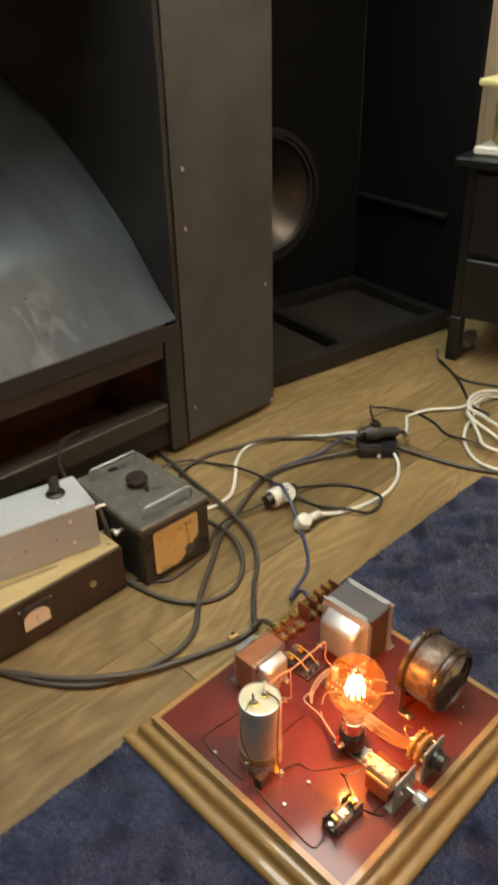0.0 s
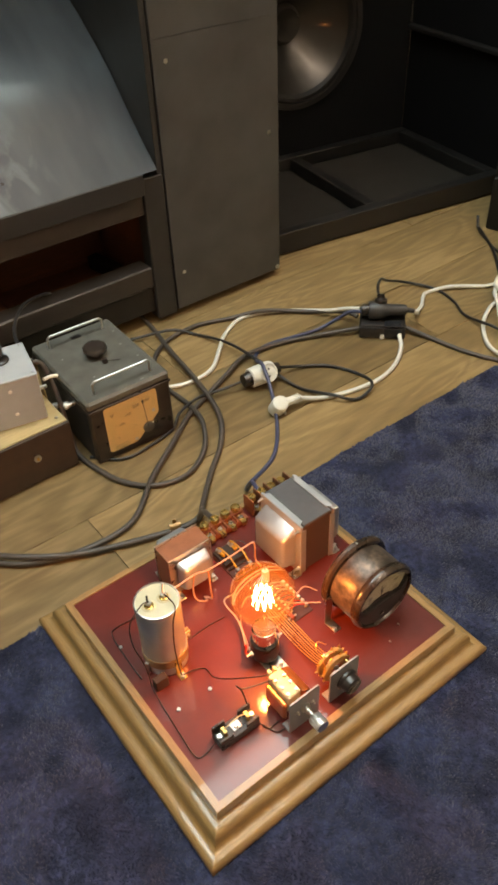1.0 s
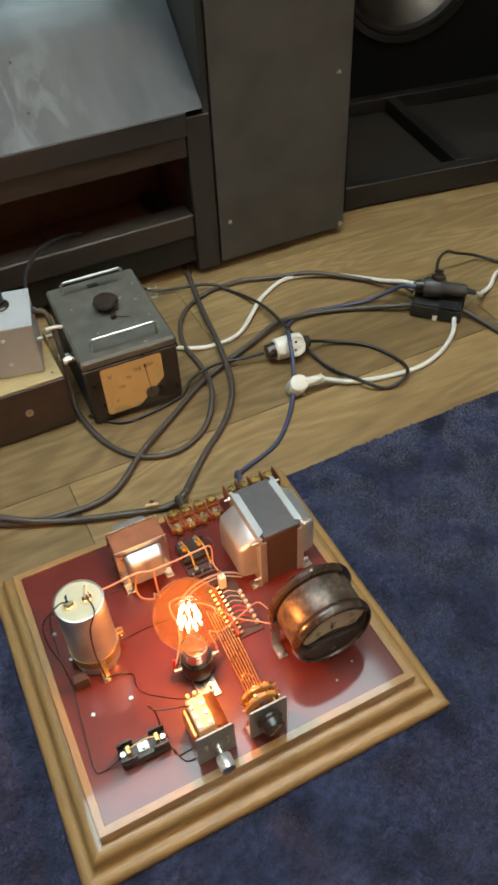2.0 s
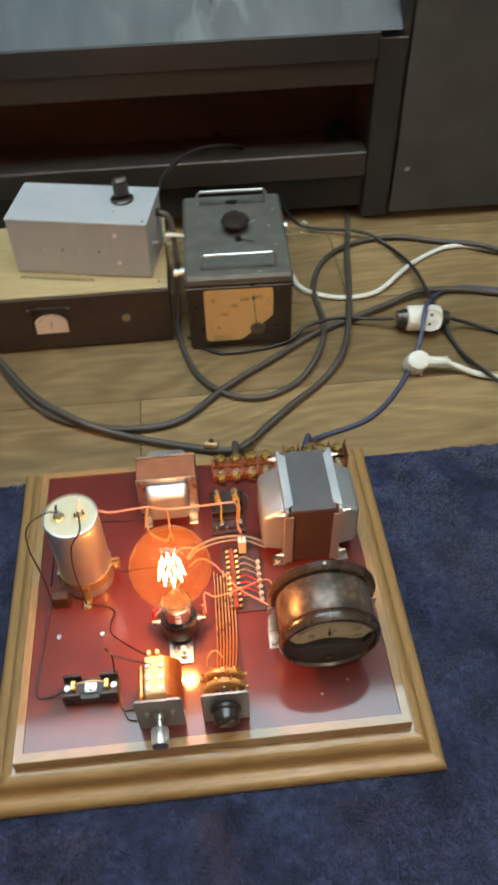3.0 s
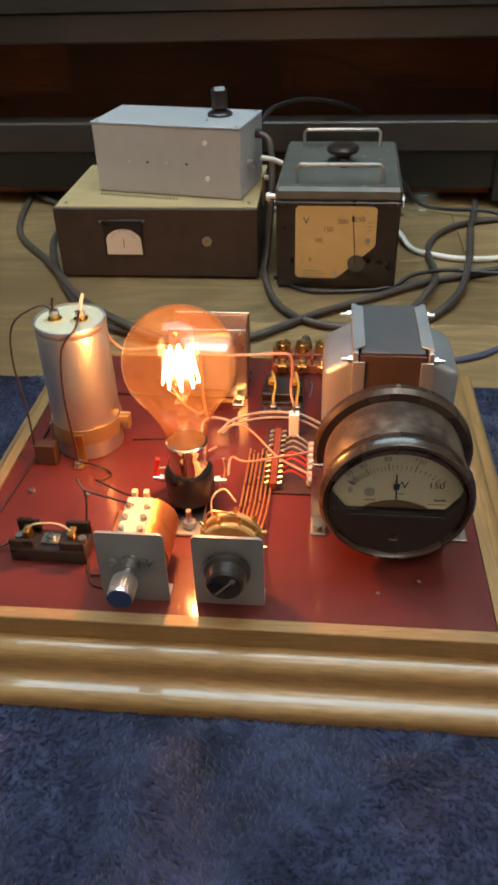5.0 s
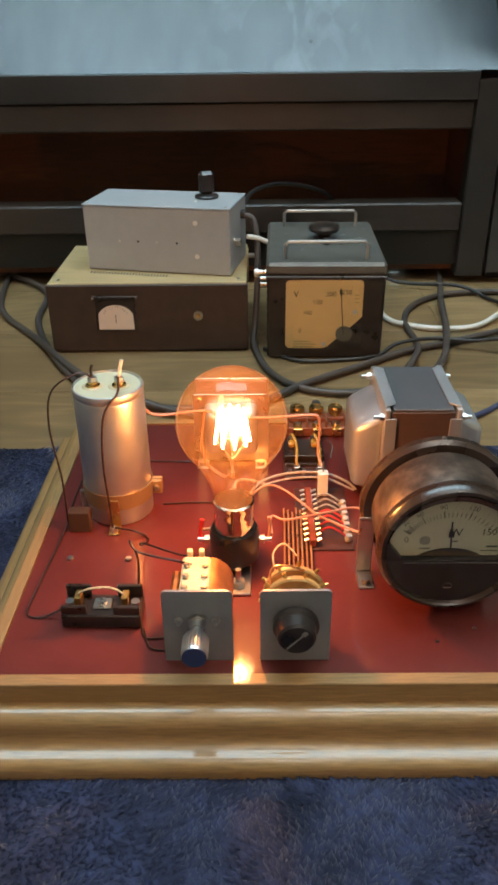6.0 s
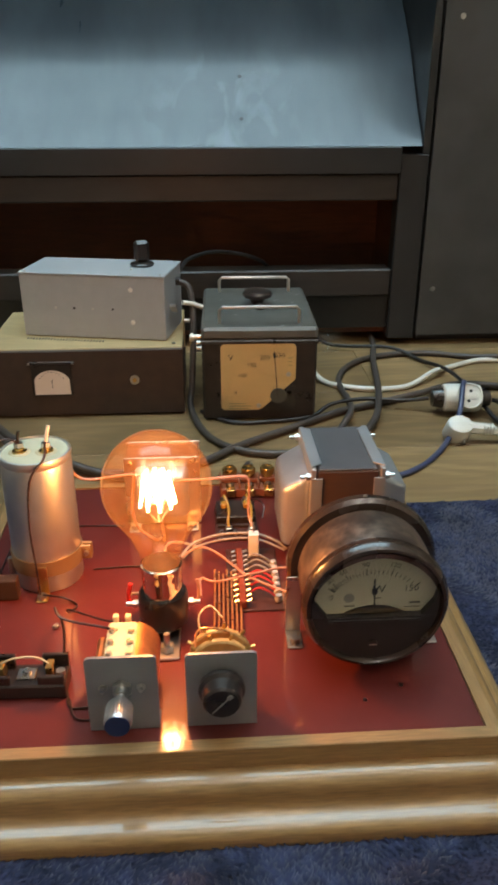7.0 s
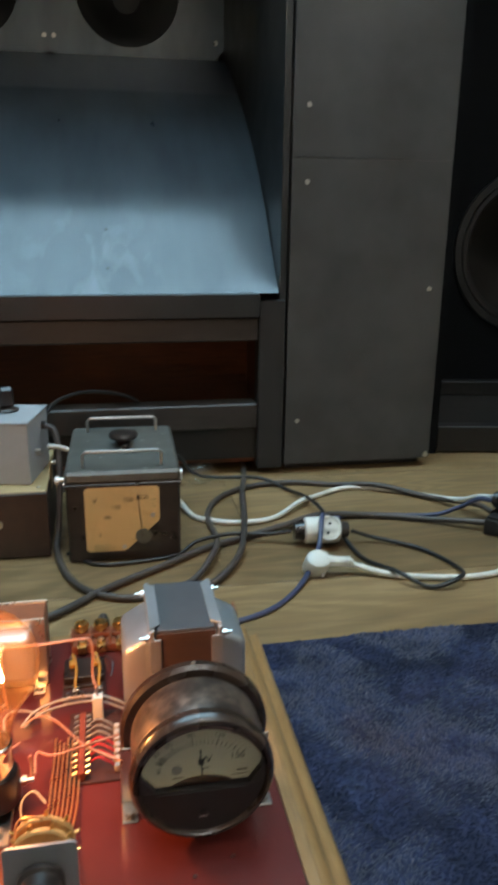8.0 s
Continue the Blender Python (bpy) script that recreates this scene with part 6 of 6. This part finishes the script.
def coupler():
    c = thing("cable_coupler", "white inline cable socket with black end caps, lying on the floor", "socket", pose(0.377, 0.449, 0.0225, 0, 0, -5))
    ax = pose(0, 0, 0, 0, 90)
    part("body", lathe([(0.0, -0.026), (0.017, -0.026), (0.019, -0.024), (0.0195, 0.016), (0.0175, 0.024), (0.014, 0.026), (0.0, 0.026)], 30, ax), WHITEPVC, c)
    face = pose(0.007, 0, 0, 60)
    part("socket_head", lathe([(0.0, 0.0), (0.0178, 0.0), (0.0180, 0.018), (0.0174, 0.0200), (0.0160, 0.0202), (0.0154, 0.0185), (0.0, 0.0183)], 30, face), WHITEPVC, c)
    for k in (-1, 1):
        part("contact_hole", rod(face @ Vector((0.0015 * k, 0.0068 * k, 0.0184)), face @ Vector((0.0015 * k, 0.0068 * k, 0.0188)), 0.0022, 12), INK, c)
    part("end_cap", rod((-0.0262, 0, 0), (-0.040, 0, 0), 0.0145, 20, 0.0125), BAKELITE, c, "black end cap")
    part("end_cap", rod((0.0262, 0, 0), (0.038, 0, 0), 0.0125, 20, 0.0105), BAKELITE, c, "black end cap")
    p = thing("mains_plug", "white angled mains plug lying on the floor", "plug", pose(0.345, 0.357, 0.019, 0, 0, -6))
    bm = lathe([(0.0, -0.016), (0.0165, -0.016), (0.0178, -0.014), (0.0178, 0.004), (0.0165, 0.008), (0.0125, 0.010), (0.0, 0.0102)], 12, pose(0, 0, 0, 28, 0, 20) @ Matrix.Diagonal((1.0, 0.86, 1.0, 1.0)))
    part("head", bm, WHITEPVC, p)
    bm = box(0.008, 0.048, -0.008, 0.008, -0.007, 0.008, 0.004)
    for v in bm.verts:
        if v.co.x > 0.03:
            v.co.y *= 0.7
            v.co.z = v.co.z * 0.7 - 0.002
    part("sleeve", bm, WHITEPVC, p)
    for k in range(4):
        part("sleeve_rib", box(0.030 + 0.004 * k, 0.032 + 0.004 * k, -0.0068, 0.0068, -0.007, 0.0052, 0.0008), WHITEPVC, p)
    for sx in (-0.0095, 0.0095):
        part("pin", rod((sx - 0.003, -0.007, -0.012), (sx - 0.004, -0.012, -0.0165), 0.0023, 10, bevel=0.0008), STEEL, p)


def splitter():
    s = thing("socket_splitter", "flat black socket box with taped edge, lying on the floor", "splitter", pose(0.678, 0.431, 0, 0, 0, -45))
    part("body", box(-0.046, 0.046, -0.030, 0.032, 0.001, 0.026, 0.004, seg=2), DULLBLACK, s)
    part("cap_plate", box(-0.043, 0.043, -0.027, 0.029, 0.0262, 0.0300, 0.002, seg=2), DULLBLACK, s)
    bm = box(0.004, 0.036, -0.0312, -0.0302, 0.006, 0.0255, 0.0003)
    box(0.004, 0.036, -0.0308, -0.008, 0.0300, 0.0309, 0.0003, bm=bm)
    part("tape", bm, TAPE, s, "crinkled shiny black tape")
    part("tag", box(-0.004, 0.004, -0.0322, -0.0314, 0.001, 0.012, 0.0002), WHITEPART, s, "torn white tag")
    p = thing("black_plug", "fat dark grey rubber plug lying on the splitter", "plug", pose(0.6805, 0.4335, 0.0485, 0, 0, -40))
    ax = pose(0, 0, 0, 0, 90)
    part("body", lathe([(0.0, -0.030), (0.0165, -0.030), (0.0180, -0.027), (0.0180, -0.004), (0.0165, 0.002), (0.0125, 0.008), (0.0115, 0.040), (0.0095, 0.046), (0.0, 0.047)], 32, ax), PLUGGREY, p)
    for k in range(3):
        part("collar", lathe([(0.0095, -0.033 - 0.0042 * k), (0.0125, -0.0332 - 0.0042 * k), (0.0125, -0.0305 - 0.0042 * k), (0.0095, -0.0303 - 0.0042 * k)], 20, ax), BAKELITE, p, "black ribbed collar")
    part("collar_core", rod((-0.0445, 0, 0), (-0.0302, 0, 0), 0.0095, 18), BAKELITE, p)
    cap = part("top_cap", lathe([(0.0, 0.014), (0.0125, 0.014), (0.0135, 0.017), (0.0125, 0.022), (0.0075, 0.0245), (0.0065, 0.031), (0.0, 0.0312)], 24, pose(-0.006, 0.002, 0, -14, 0, 0)), BAKELITE, p, "round black cap with lead")
    part("cord_sleeve", rod((0.0465, 0, 0), (0.062, 0.002, -0.004), 0.0055, 14, 0.0045), PLUGGREY, p)


coupler()
splitter()


def spare_bulb():
    b = thing("spare_lamp", "small clear glass lamp lying on its side behind the voltmeter", "lamp", pose(0.226, 0.722, 0.0205, 0, 90, -8) @ Matrix.Scale(1.25, 4))
    part("glass", lathe([(0.0, 0.026), (0.009, 0.0235), (0.0145, 0.016), (0.016, 0.007), (0.0145, -0.003), (0.0095, -0.012), (0.0085, -0.017)], 24), CLEARGLASS, b)
    part("cap", lathe([(0.0, -0.034), (0.004, -0.034), (0.0088, -0.030), (0.0088, -0.0168)], 20), STEEL, b)


spare_bulb()


def cable_clip():
    c = thing("wire_connector", "small zinc wire connector on the cable at the board's edge", "connector", pose(0.040, 0.236, 0.0125, 0, 0, -15))
    part("clamp", rod((-0.009, 0, 0), (0.009, 0, 0), 0.0056, 12, bevel=0.001), CLAMP, c)
    part("wing", box(-0.003, 0.003, -0.001, 0.001, 0.005, 0.013, 0.0006), CLAMP, c)


cable_clip()

# ---- ceiling lamp ----
cl = thing("ceiling_lamp", "flat white rectangular lamp on the ceiling", "lamp", (0.0, 0.5, 2.46))
part("housing", box(-1.08, 1.08, -0.43, 0.43, 0.0, 0.039, 0.004), WHITEPART, cl)
part("diffuser", box(-1.05, 1.05, -0.40, 0.40, -0.006, -0.0005, 0.001), LAMPPANEL, cl)

# unseen uplighter, added to carry the uplight under the ceiling
up = thing("added_uplighter", "unseen white uplighter added to brighten the ceiling", "lamp", (0.5, -1.0, 1.9))
part("bowl", lathe([(0.0, -0.06), (0.12, -0.045), (0.24, 0.0), (0.32, 0.055), (0.325, 0.06), (0.315, 0.06), (0.235, 0.008), (0.115, -0.035), (0.0, -0.048)], 40), WHITEPART, up)
part("stem", rod((0, 0, -0.05), (0, 0, 0.6), 0.008, 12), STEEL, up)

# ---- floor planks ----
PW, PL = 0.193, 1.285
mesh_cache = {}
row = 0
y = RY0 + 0.05
while y < RY1 - 0.01:
    y1 = min(y + PW, RY1)
    x = RX0 - PL * ((row * 0.37 + 0.15) % 1.0)
    while x < RX1:
        a, b = max(x, RX0), min(x + PL, RX1)
        if b - a > 0.02:
            key = (round(b - a, 3), round(y1 - y, 3))
            if key not in mesh_cache:
                bm = box(-(b - a) / 2 + 0.0005, (b - a) / 2 - 0.0005, -(y1 - y) / 2 + 0.0005, (y1 - y) / 2 - 0.0005, -0.0026, 0.0, 0.0006, seg=1)
                me = bpy.data.meshes.new("plank")
                bm.to_mesh(me)
                bm.free()
                me.materials.append(LAMINATE)
                mesh_cache[key] = me
            ob = new("plank", mesh_cache[key])
            ob.parent = floor
            ob.location = ((a + b) / 2, (y + y1) / 2, 0)
        x += PL
    y += PW
    row += 1
